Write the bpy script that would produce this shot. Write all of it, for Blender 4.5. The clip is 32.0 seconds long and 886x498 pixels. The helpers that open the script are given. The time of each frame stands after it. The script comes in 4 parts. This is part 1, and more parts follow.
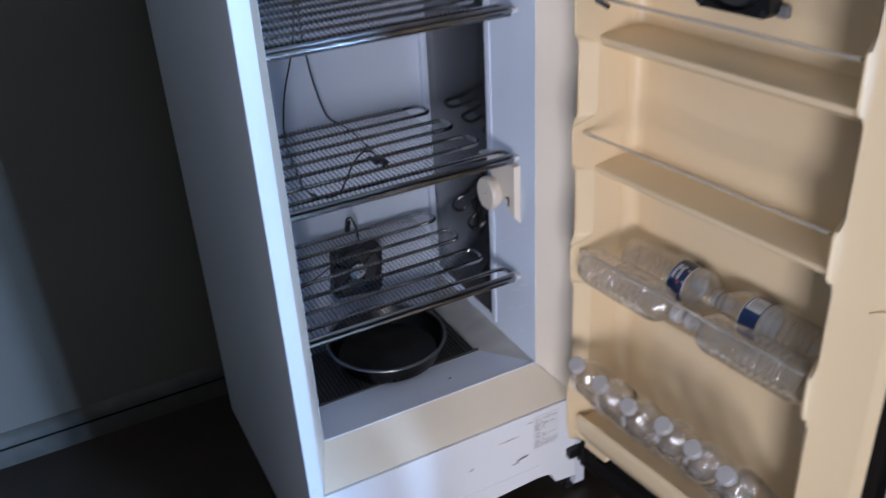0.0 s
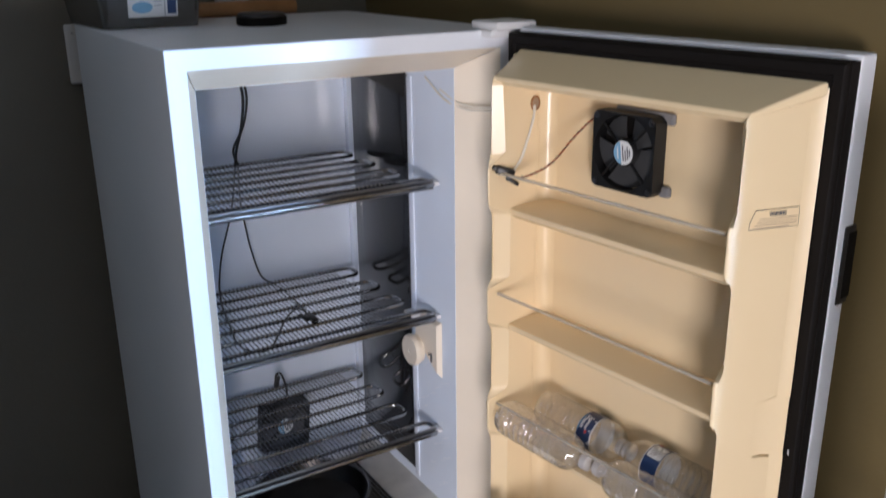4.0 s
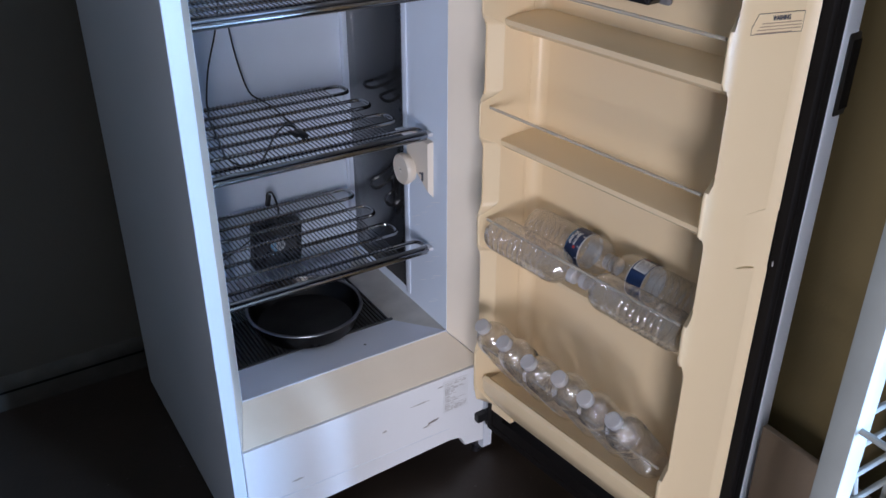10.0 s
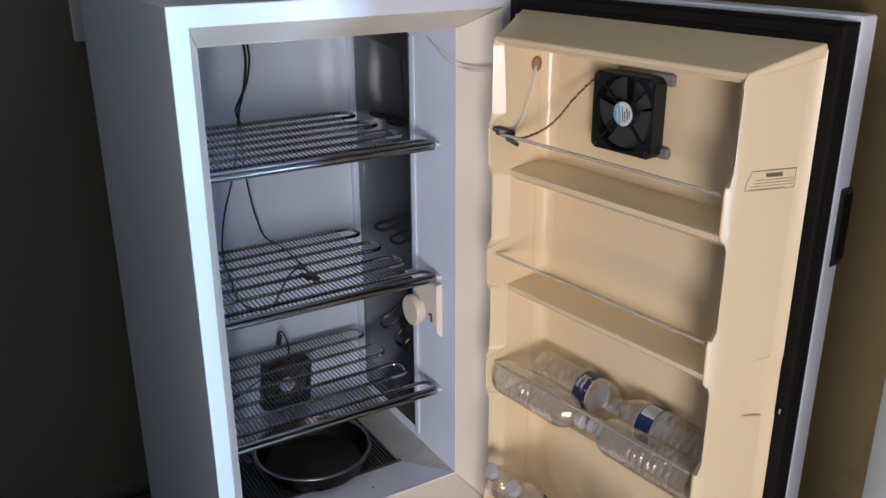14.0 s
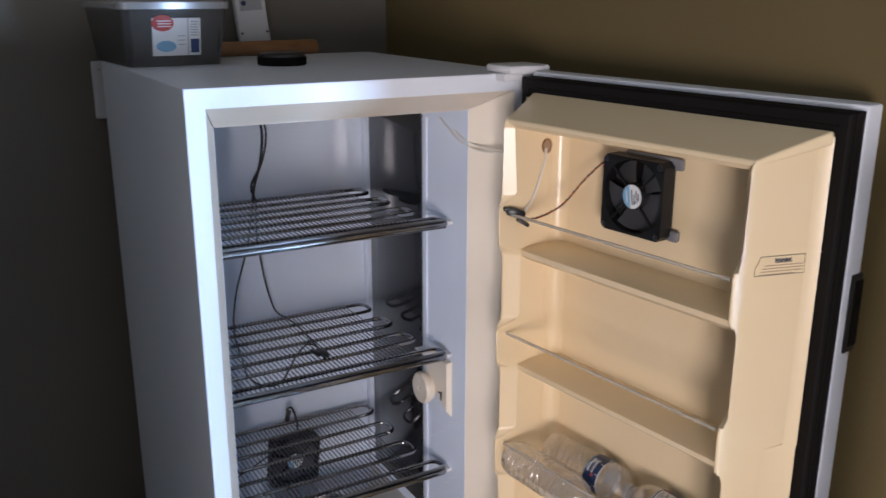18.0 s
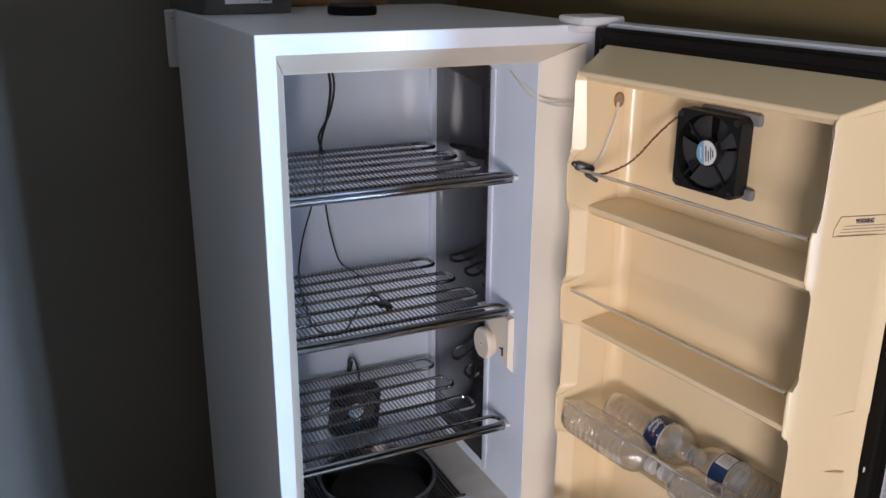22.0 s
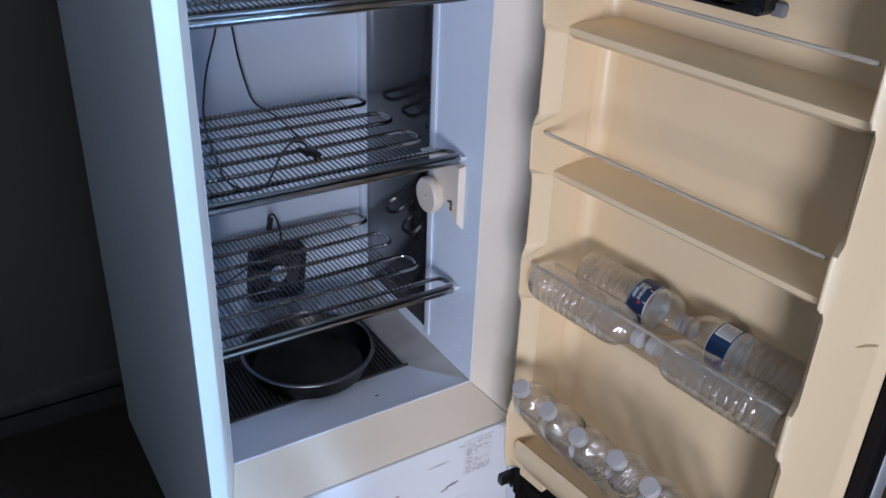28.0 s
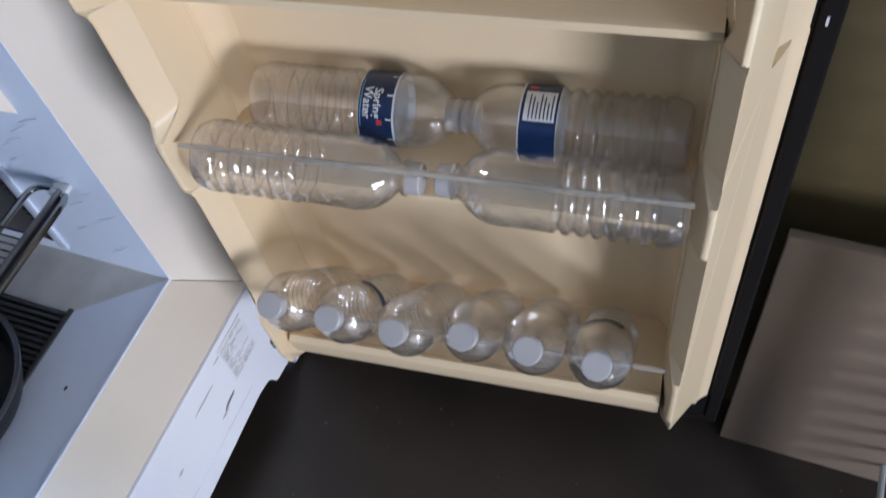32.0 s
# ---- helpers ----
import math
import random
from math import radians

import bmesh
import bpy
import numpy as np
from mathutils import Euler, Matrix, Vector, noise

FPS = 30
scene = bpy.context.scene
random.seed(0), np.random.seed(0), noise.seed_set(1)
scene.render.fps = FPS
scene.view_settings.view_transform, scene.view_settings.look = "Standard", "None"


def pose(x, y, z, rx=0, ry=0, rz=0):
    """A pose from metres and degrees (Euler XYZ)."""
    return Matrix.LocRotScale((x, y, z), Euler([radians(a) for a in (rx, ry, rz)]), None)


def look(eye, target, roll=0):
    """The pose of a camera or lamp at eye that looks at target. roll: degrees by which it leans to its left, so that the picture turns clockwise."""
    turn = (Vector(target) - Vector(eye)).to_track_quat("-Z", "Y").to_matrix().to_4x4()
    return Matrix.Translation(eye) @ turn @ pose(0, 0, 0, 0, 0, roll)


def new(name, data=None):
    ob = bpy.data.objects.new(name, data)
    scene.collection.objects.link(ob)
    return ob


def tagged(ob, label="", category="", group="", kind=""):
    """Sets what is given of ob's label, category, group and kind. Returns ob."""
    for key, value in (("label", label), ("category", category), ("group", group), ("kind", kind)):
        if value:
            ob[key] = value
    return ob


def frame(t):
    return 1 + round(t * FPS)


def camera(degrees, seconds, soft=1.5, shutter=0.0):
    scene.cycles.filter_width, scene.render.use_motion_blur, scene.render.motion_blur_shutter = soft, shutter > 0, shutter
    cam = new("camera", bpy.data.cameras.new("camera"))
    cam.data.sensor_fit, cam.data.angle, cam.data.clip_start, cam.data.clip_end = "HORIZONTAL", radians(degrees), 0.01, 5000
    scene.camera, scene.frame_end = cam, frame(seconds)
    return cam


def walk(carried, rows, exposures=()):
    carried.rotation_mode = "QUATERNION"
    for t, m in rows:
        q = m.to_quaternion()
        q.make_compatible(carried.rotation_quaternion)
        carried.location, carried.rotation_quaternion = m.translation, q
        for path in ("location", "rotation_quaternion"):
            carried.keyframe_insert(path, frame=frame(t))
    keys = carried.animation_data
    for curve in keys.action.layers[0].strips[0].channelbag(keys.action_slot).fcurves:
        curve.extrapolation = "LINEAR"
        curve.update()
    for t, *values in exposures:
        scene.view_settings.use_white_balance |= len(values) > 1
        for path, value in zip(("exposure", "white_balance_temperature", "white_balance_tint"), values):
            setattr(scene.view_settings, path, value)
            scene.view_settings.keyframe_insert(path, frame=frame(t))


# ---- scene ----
cam = camera(53.41, 32.0, soft=1.5, shutter=0.8)
# seconds, eye x y z, yaw, pitch, roll
ROWS = [
    (0, -0.2860, -1.1888, 1.4321, -26.23, -28.92, -3.34),
    (0.5, -0.3027, -1.2593, 1.4464, -28.32, -26.81, -0.41),
    (1, -0.3262, -1.2957, 1.4524, -30.72, -25.57, 0.87),
    (1.5, -0.3410, -1.3135, 1.4698, -28.66, -18.84, 0.70),
    (2, -0.3453, -1.3065, 1.4795, -30.18, -14.69, 0.41),
    (2.5, -0.3371, -1.3050, 1.4799, -29.41, -13.40, -0.42),
    (3, -0.3346, -1.3074, 1.4799, -30.20, -15.00, -0.47),
    (3.5, -0.3269, -1.2959, 1.4722, -31.24, -17.46, -0.26),
    (4, -0.3314, -1.2918, 1.4704, -31.59, -18.53, -0.66),
    (4.5, -0.3381, -1.2959, 1.4601, -31.28, -22.86, -0.44),
    (6.5, -0.3293, -1.3004, 1.4317, -31.34, -28.03, -1.01),
    (7, -0.3221, -1.3017, 1.4287, -32.84, -27.40, -0.38),
    (7.5, -0.3190, -1.3033, 1.4338, -33.40, -28.53, -0.55),
    (8, -0.3272, -1.2932, 1.4321, -33.19, -29.55, -0.77),
    (8.5, -0.3339, -1.2880, 1.4315, -31.90, -29.84, -1.57),
    (9, -0.3321, -1.2899, 1.4267, -32.64, -29.56, -0.36),
    (9.5, -0.3272, -1.2937, 1.4271, -32.07, -29.25, -0.33),
    (10, -0.3288, -1.2974, 1.4260, -31.96, -28.96, 0.16),
    (10.5, -0.3247, -1.2967, 1.4304, -31.60, -27.80, 0.14),
    (11, -0.3250, -1.2964, 1.4292, -31.37, -26.99, 0.41),
    (11.5, -0.3282, -1.2984, 1.4289, -30.92, -26.83, 0.15),
    (12, -0.3313, -1.2998, 1.4326, -31.58, -25.85, 0.57),
    (12.5, -0.3351, -1.3074, 1.4403, -30.90, -23.89, -0.28),
    (13, -0.3328, -1.3133, 1.4483, -31.25, -22.16, -0.08),
    (13.5, -0.3330, -1.3115, 1.4578, -31.25, -21.70, -0.29),
    (14, -0.3313, -1.3097, 1.4641, -31.20, -20.72, -0.23),
    (14.5, -0.3359, -1.3078, 1.4569, -30.32, -20.77, -0.35),
    (16.5, -0.3084, -1.3049, 1.4692, -29.08, -19.48, -0.50),
    (17, -0.3136, -1.3064, 1.4707, -28.29, -18.29, -0.36),
    (17.5, -0.3197, -1.3107, 1.4786, -28.25, -16.89, -0.51),
    (18, -0.3221, -1.3130, 1.4775, -30.13, -16.10, 0.14),
    (18.5, -0.3161, -1.3127, 1.4784, -31.74, -17.27, -0.46),
    (19, -0.3197, -1.3096, 1.4761, -33.10, -17.77, 0.26),
    (19.5, -0.3180, -1.3097, 1.4728, -33.02, -17.74, -0.04),
    (20, -0.3185, -1.3116, 1.4704, -32.73, -18.07, -0.02),
    (20.5, -0.3116, -1.3129, 1.4702, -32.00, -18.83, -0.37),
    (21, -0.3064, -1.3110, 1.4634, -30.86, -19.73, 0.04),
    (21.5, -0.3108, -1.3070, 1.4634, -29.62, -20.03, 0.02),
    (22, -0.3240, -1.3063, 1.4611, -25.90, -18.62, 0.47),
    (22.5, -0.3277, -1.2531, 1.4468, -27.17, -22.47, 1.37),
    (23, -0.2817, -1.1443, 1.4178, -33.74, -25.95, 1.04),
    (23.5, -0.2552, -1.0703, 1.4089, -37.60, -31.22, -1.49),
    (24, -0.2266, -1.0313, 1.3721, -38.29, -33.46, 0.97),
    (24.5, -0.2273, -1.0276, 1.3769, -37.22, -32.97, 0.93),
    (25, -0.2214, -1.0361, 1.3770, -35.52, -31.78, 0.43),
    (25.5, -0.2182, -1.0455, 1.3751, -32.64, -30.46, -1.08),
    (27.5, -0.2799, -1.0624, 1.3733, -31.04, -28.61, 1.03),
    (28, -0.2582, -1.0475, 1.3626, -32.71, -28.74, 2.35),
    (28.5, -0.2550, -1.0429, 1.3640, -33.23, -30.22, 0.81),
    (29, -0.2378, -1.0344, 1.3576, -36.64, -30.70, 1.37),
    (29.5, -0.2233, -1.0108, 1.3641, -38.23, -32.30, -0.87),
    (30, -0.1620, -0.9235, 1.3520, -36.24, -36.19, -5.02),
    (30.5, -0.0664, -0.8155, 1.3220, -39.87, -42.18, -7.84),
    (31, 0.0126, -0.6711, 1.2696, -52.00, -46.92, -6.98),
    (31.5, 0.0972, -0.6034, 1.2501, -59.12, -51.69, -10.50),
    (32, 0.1178, -0.5969, 1.2499, -59.19, -54.93, -12.57),
]
EXPOSURES = [(0.0, -0.67, 5650, 19), (1.3, -0.54, 5750, 19), (2.2, -0.41, 6300, 20), (4.5, -0.42, 6130, 19), (6.5, -0.54, 5660, 19), (9.0, -0.75, 5610, 19), (11.5, -0.75, 5710, 19), (13.0, -0.8, 6050, 20), (14.5, -0.54, 6150, 20), (17.0, -0.6, 6230, 21), (21.5, -0.49, 6500, 23), (22.3, -0.54, 6200, 20), (23.2, -0.69, 5660, 18), (25.0, -0.87, 5430, 18), (28.0, -0.61, 5380, 18), (29.0, -0.64, 5430, 18), (29.8, -0.84, 5230, 17), (30.6, -0.51, 5280, 16), (31.2, -0.36, 5280, 16), (32.0, -0.36, 5280, 16)]
walk(cam, [(t, pose(x, y, z, 90 + pitch, 0, yaw) @ pose(0, 0, 0, 0, 0, roll)) for t, x, y, z, yaw, pitch, roll in ROWS], EXPOSURES)

# ---- world and light ----
world = bpy.data.worlds.new("sky")
world.use_nodes = True
scene.world = world
wn = world.node_tree.nodes
sky = wn.new("ShaderNodeTexSky")
sky.sky_type, sky.sun_disc = "NISHITA", False
sky.sun_elevation, sky.sun_rotation = radians(45), radians(140)
world.node_tree.links.new(sky.outputs[0], wn["Background"].inputs[0])
wn["Background"].inputs[1].default_value = 0.1


def window_light(name, m, w, h, watts, colour):
    d = bpy.data.lights.new(name, "AREA")
    d.shape, d.size, d.size_y, d.energy, d.color = "RECTANGLE", w, h, watts, colour
    ob = new(name, d)
    ob.matrix_world = m
    return ob


# daylight through the two windows in the wall behind the camera
window_light("window_daylight", look((1.75, -3.08, 0.62), (1.75, 0, 0.62)), 0.8, 1.2, 800, (0.47, 0.715, 1.0))
window_light("window_daylight_side", look((-1.425, -3.08, 0.75), (-1.425, 0, 0.75)), 0.95, 0.9, 152, (1.0, 0.96, 0.91))

# ---- materials ----
def mat(name, colour, rough=0.5, metal=0.0, spec=0.5, var=0.12, scale=6.0, gscale=300.0, bump=0.0, stain=None, trans=0.0, island=0.0, rvar=0.09):
    m = bpy.data.materials.new(name)
    m.use_nodes = True
    nt = m.node_tree
    n, link = nt.nodes, nt.links.new
    b = n["Principled BSDF"]
    b.inputs["Roughness"].default_value = rough
    b.inputs["Metallic"].default_value = metal
    b.inputs["Specular IOR Level"].default_value = spec
    b.inputs["Transmission Weight"].default_value = trans
    tc = n.new("ShaderNodeTexCoord")
    big = n.new("ShaderNodeTexNoise")
    big.inputs["Scale"].default_value, big.inputs["Detail"].default_value = scale, 6.0
    link(tc.outputs["Object"], big.inputs["Vector"])
    mix = n.new("ShaderNodeMix")
    mix.data_type = "RGBA"
    c = colour
    lo = stain or tuple(v * (1 - 2 * var) for v in c)
    mix.inputs[6].default_value, mix.inputs[7].default_value = (*lo, 1), (*(min(1, v * (1 + var * 0.5)) for v in c), 1)
    ramp = n.new("ShaderNodeValToRGB")
    ramp.color_ramp.elements[0].position, ramp.color_ramp.elements[1].position = 0.15, 0.85
    link(big.outputs[0], ramp.inputs[0])
    link(ramp.outputs[0], mix.inputs[0])
    out = mix.outputs[2]
    if island:
        info = n.new("ShaderNodeObjectInfo")
        hue = n.new("ShaderNodeHueSaturation")
        mr = n.new("ShaderNodeMapRange")
        mr.inputs[3].default_value, mr.inputs[4].default_value = 1 - island, 1 + island
        link(info.outputs["Random"], mr.inputs[0])
        link(mr.outputs[0], hue.inputs["Value"])
        link(out, hue.inputs["Color"])
        out = hue.outputs[0]
    link(out, b.inputs["Base Color"])
    fine = n.new("ShaderNodeTexNoise")
    fine.inputs["Scale"].default_value, fine.inputs["Detail"].default_value = gscale, 4.0
    link(tc.outputs["Object"], fine.inputs["Vector"])
    rr = n.new("ShaderNodeMapRange")
    rr.inputs[3].default_value, rr.inputs[4].default_value = max(0.02, rough - rvar), min(1, rough + rvar)
    link(big.outputs[0], rr.inputs[0])
    link(rr.outputs[0], b.inputs["Roughness"])
    if bump:
        bp = n.new("ShaderNodeBump")
        bp.inputs["Strength"].default_value, bp.inputs["Distance"].default_value = bump, 0.002
        link(fine.outputs[0], bp.inputs["Height"])
        link(bp.outputs[0], b.inputs["Normal"])
    return m


M = {}
M["enamel"] = mat("white_enamel", (0.74, 0.765, 0.82), 0.34, var=0.025, scale=3, bump=0.08, gscale=220, rvar=0.02)
M["baseplastic"] = mat("white_base_panel", (0.88, 0.88, 0.9), 0.4, var=0.03, scale=5)
M["liner"] = mat("freezer_liner_white", (0.74, 0.81, 0.92), 0.13, var=0.05, scale=4, rvar=0.04, bump=0.06, gscale=22)
M["cream"] = mat("aged_cream_plastic", (0.78, 0.615, 0.385), 0.27, var=0.012, scale=3, bump=0.03, gscale=60, rvar=0.01)
M["linerfloor"] = mat("pale_liner_floor", (0.78, 0.79, 0.87), 0.22, var=0.05, scale=6)
M["sill"] = mat("aged_sill_plastic", (0.82, 0.73, 0.6), 0.33, var=0.06, scale=5, stain=(0.72, 0.61, 0.47))
# Beige facet: the cream door's reflection is put into the floor colour.
M["mottled"] = mat("door_reflection_floor", (0.66, 0.62, 0.56), 0.4, var=0.14, scale=22)
M["trim"] = mat("breaker_strip_plastic", (0.8, 0.71, 0.59), 0.35, var=0.07, scale=5)
M["gasket"] = mat("dark_gasket_rubber", (0.010, 0.0085, 0.008), 0.6, spec=0.1, var=0.2, scale=8)
M["black"] = mat("black_plastic", (0.012, 0.012, 0.013), 0.38, var=0.2, scale=20)
M["fanblack"] = mat("fan_case_plastic", (0.006, 0.006, 0.0065), 0.5, spec=0.3, var=0.2, scale=20)
M["blade"] = mat("fan_blade_plastic", (0.042, 0.042, 0.044), 0.42, var=0.1, scale=20)
M["wire"] = mat("shelf_steel", (0.42, 0.42, 0.43), 0.2, metal=1.0, var=0.25, scale=25)
M["thin"] = mat("thin_shelf_wire", (0.16, 0.16, 0.165), 0.24, metal=1.0, var=0.3, scale=30)
# Brighter than rail and bowl: bead and rim highlights are put into this metal.
M["bead"] = mat("highlight_bead_metal", (0.32, 0.32, 0.33), 0.34, metal=1.0, var=0.2, scale=20)
M["rail"] = mat("brushed_rail_aluminium", (0.07, 0.07, 0.072), 0.52, metal=1.0, var=0.2, scale=12)
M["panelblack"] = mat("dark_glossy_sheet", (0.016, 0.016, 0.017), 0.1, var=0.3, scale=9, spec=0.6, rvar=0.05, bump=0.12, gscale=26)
M["rod"] = mat("clear_door_rod", (0.8, 0.74, 0.64), 0.2, var=0.03, trans=0.6)
M["faint"] = mat("faded_print", (0.36, 0.25, 0.17), 0.6, var=0.1)
M["scuffbrown"] = mat("brown_scuff", (0.3, 0.26, 0.24), 0.6, var=0.4, scale=90)
M["faintgrey"] = mat("faint_scuff", (0.6, 0.57, 0.56), 0.5, var=0.2, scale=60)
M["olive"] = mat("olive_wall_paint", (0.14, 0.101, 0.039), 0.62, var=0.08, scale=2.2, bump=0.25, gscale=120)
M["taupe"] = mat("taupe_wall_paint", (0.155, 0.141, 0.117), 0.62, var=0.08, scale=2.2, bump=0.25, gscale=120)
M["offwhite"] = mat("off_white_paint", (0.3, 0.27, 0.22), 0.7, var=0.05, scale=2)
M["floor"] = mat("worn_dark_floor", (0.043, 0.031, 0.023), 0.4, var=0.3, scale=5, bump=0.2, gscale=90)
M["base"] = mat("dusty_baseboard", (0.1, 0.092, 0.078), 0.6, var=0.35, scale=10)
M["pan_in"] = mat("pan_inside", (0.06, 0.055, 0.05), 0.3, metal=1.0, var=0.35, scale=12)
M["grille"] = mat("dark_grille_plastic", (0.07, 0.065, 0.06), 0.5, var=0.2)
M["cable"] = mat("black_cable", (0.012, 0.012, 0.012), 0.45, var=0.1)
M["wcable"] = mat("white_cable", (0.72, 0.68, 0.6), 0.45, var=0.06)
M["red"] = mat("red_lead", (0.40, 0.11, 0.04), 0.5, var=0.1)
M["wood"] = mat("tan_wood_handle", (0.36, 0.17, 0.065), 0.45, var=0.2, scale=18)
M["paper"] = mat("label_paper", (0.72, 0.73, 0.74), 0.55, var=0.04)
M["stickerpaper"] = mat("white_sticker_paper", (0.84, 0.84, 0.85), 0.5, var=0.05, scale=30)
M["ink"] = mat("label_ink", (0.06, 0.06, 0.07), 0.6, var=0.1)
M["labelblue"] = mat("label_blue", (0.010, 0.026, 0.085), 0.35, var=0.12, scale=30)
M["labelbright"] = mat("label_bright_blue", (0.011, 0.038, 0.13), 0.35, var=0.1, scale=30)
M["labelred"] = mat("label_red", (0.5, 0.04, 0.03), 0.4, var=0.1)
M["cap"] = mat("bottle_cap_white", (0.74, 0.71, 0.7), 0.35, var=0.04, trans=0.45)
M["grey"] = mat("grey_plastic", (0.42, 0.43, 0.45), 0.42, var=0.06)
M["sky"] = mat("pale_blue_print", (0.2, 0.42, 0.62), 0.45, var=0.1, scale=40)
M["pad"] = mat("grey_foam", (0.2, 0.2, 0.21), 0.9, var=0.12, scale=60)
M["device"] = mat("pale_device_plastic", (0.66, 0.66, 0.67), 0.45, var=0.05)
M["board"] = mat("tan_fibre_board", (0.225, 0.165, 0.112), 0.75, var=0.07, scale=9, bump=0.15, gscale=200)
M["rack"] = mat("white_rack_paint", (0.36, 0.37, 0.35), 0.45, var=0.08, scale=12)
M["bolt"] = mat("dark_bolt_steel", (0.1, 0.1, 0.11), 0.35, metal=0.9, var=0.2)
M["foilsticker"] = mat("silver_sticker", (0.62, 0.56, 0.48), 0.4, var=0.1, scale=30)


def glass(name, colour, rough=0.05, gloss=0.6, low=0.05, power=2.6, milk=0.0, crinkle=0.0):
    m = bpy.data.materials.new(name)
    m.use_nodes = True
    n, link = m.node_tree.nodes, m.node_tree.links.new
    n.remove(n["Principled BSDF"])
    g, t, mx = n.new("ShaderNodeBsdfGlossy"), n.new("ShaderNodeBsdfTransparent"), n.new("ShaderNodeMixShader")
    lw, pw = n.new("ShaderNodeLayerWeight"), n.new("ShaderNodeMath")
    lw.inputs[0].default_value = 0.5
    pw.operation, pw.inputs[1].default_value = "POWER", power
    ma = n.new("ShaderNodeMapRange")
    ma.inputs[3].default_value, ma.inputs[4].default_value = low, gloss
    link(lw.outputs["Facing"], pw.inputs[0])
    link(pw.outputs[0], ma.inputs[0])
    g.inputs["Roughness"].default_value = rough
    t.inputs[0].default_value = (*colour, 1)
    df, m2 = n.new("ShaderNodeBsdfDiffuse"), n.new("ShaderNodeMixShader")
    df.inputs[0].default_value = (0.8, 0.8, 0.8, 1)
    m2.inputs[0].default_value = milk
    link(t.outputs[0], m2.inputs[1])
    link(df.outputs[0], m2.inputs[2])
    link(ma.outputs[0], mx.inputs[0])
    link(m2.outputs[0], mx.inputs[1])
    link(g.outputs[0], mx.inputs[2])
    if crinkle:
        tc, nz, bp = n.new("ShaderNodeTexCoord"), n.new("ShaderNodeTexNoise"), n.new("ShaderNodeBump")
        nz.inputs["Scale"].default_value, nz.inputs["Detail"].default_value = 55, 3
        bp.inputs["Strength"].default_value, bp.inputs["Distance"].default_value = crinkle, 0.004
        link(tc.outputs["Object"], nz.inputs["Vector"])
        link(nz.outputs[0], bp.inputs["Height"])
        link(bp.outputs[0], g.inputs["Normal"])
        link(bp.outputs[0], lw.inputs["Normal"])
    link(mx.outputs[0], n["Material Output"].inputs[0])
    return m


M["pet"] = glass("clear_pet_plastic", (0.98, 0.975, 0.965), 0.05, 1.0, 0.09, 1.6, 0.06, 1.0)
M["tublid"] = glass("cloudy_tub_lid", (0.75, 0.74, 0.72), 0.2, 0.5, 0.08, 2.2, 0.3)
M["tub"] = glass("smoky_clear_tub", (0.42, 0.4, 0.37), 0.15, 0.5, 0.06, 2.2, 0.07)

# ---- mesh helpers ----
def finish(bm, smooth=True, angle=35):
    bmesh.ops.recalc_face_normals(bm, faces=bm.faces)
    for f in bm.faces:
        f.smooth = smooth
    if smooth:
        for e in bm.edges:
            if len(e.link_faces) == 2 and e.calc_face_angle(0) > radians(angle):
                e.smooth = False
    return bm


def mesh_of(name, bm, material, smooth=True):
    finish(bm, smooth)
    me = bpy.data.meshes.new(name)
    bm.to_mesh(me)
    bm.free()
    for m in material if isinstance(material, (list, tuple)) else (material,):
        me.materials.append(m)
    return me


def part(name, bm, material, parent, label="", m=None, smooth=True):
    ob = new(name, mesh_of(name, bm, material, smooth) if isinstance(bm, bmesh.types.BMesh) else bm)
    ob.parent = parent
    if m is not None:
        ob.matrix_local = m
    if label:
        tagged(ob, label)
    return ob


def even(ob):
    """Keeps large flat faces flat beside their rounded edges."""
    md = ob.modifiers.new("even_normals", "WEIGHTED_NORMAL")
    md.keep_sharp, md.weight = True, 80
    return ob


def thing(name, m, label, category, group="", kind=""):
    ob = new(name)
    ob.matrix_world = m
    ob.empty_display_size = 0.05
    return tagged(ob, label, category, group, kind)


def solid(name, bm, material, label, category, m=None, kind="", group="", smooth=True):
    ob = new(name, mesh_of(name, bm, material, smooth))
    if m is not None:
        ob.matrix_world = m
    return tagged(ob, label, category, group, kind)


def box(x0, x1, y0, y1, z0, z1, bevel=0.0, seg=2, bm=None):
    bm = bm or bmesh.new()
    vs = bmesh.ops.create_cube(bm, size=1.0)["verts"]
    for v in vs:
        v.co = Vector(((x0 + x1) / 2 + v.co.x * (x1 - x0), (y0 + y1) / 2 + v.co.y * (y1 - y0), (z0 + z1) / 2 + v.co.z * (z1 - z0)))
    if bevel:
        es = list({e for v in vs for e in v.link_edges})
        bmesh.ops.bevel(bm, geom=es, offset=bevel, segments=seg, profile=0.5, affect="EDGES")
    return bm


def prism(poly, axis, lo, hi, bevel=0.0, bm=None):
    """A polygon (two coordinates in the order of the other axes) drawn out along axis from lo to hi."""
    bm = bm or bmesh.new()

    def at(p, d):
        c = list(p)
        c.insert(axis, d)
        return Vector(c)
    a = [bm.verts.new(at(p, lo)) for p in poly]
    b = [bm.verts.new(at(p, hi)) for p in poly]
    k = len(poly)
    fs = [bm.faces.new(a), bm.faces.new(b[::-1])]
    fs += [bm.faces.new((a[i], a[(i + 1) % k], b[(i + 1) % k], b[i])) for i in range(k)]
    if bevel:
        bmesh.ops.bevel(bm, geom=list({e for f in fs for e in f.edges}), offset=bevel, segments=2, profile=0.5, affect="EDGES")
    return bm


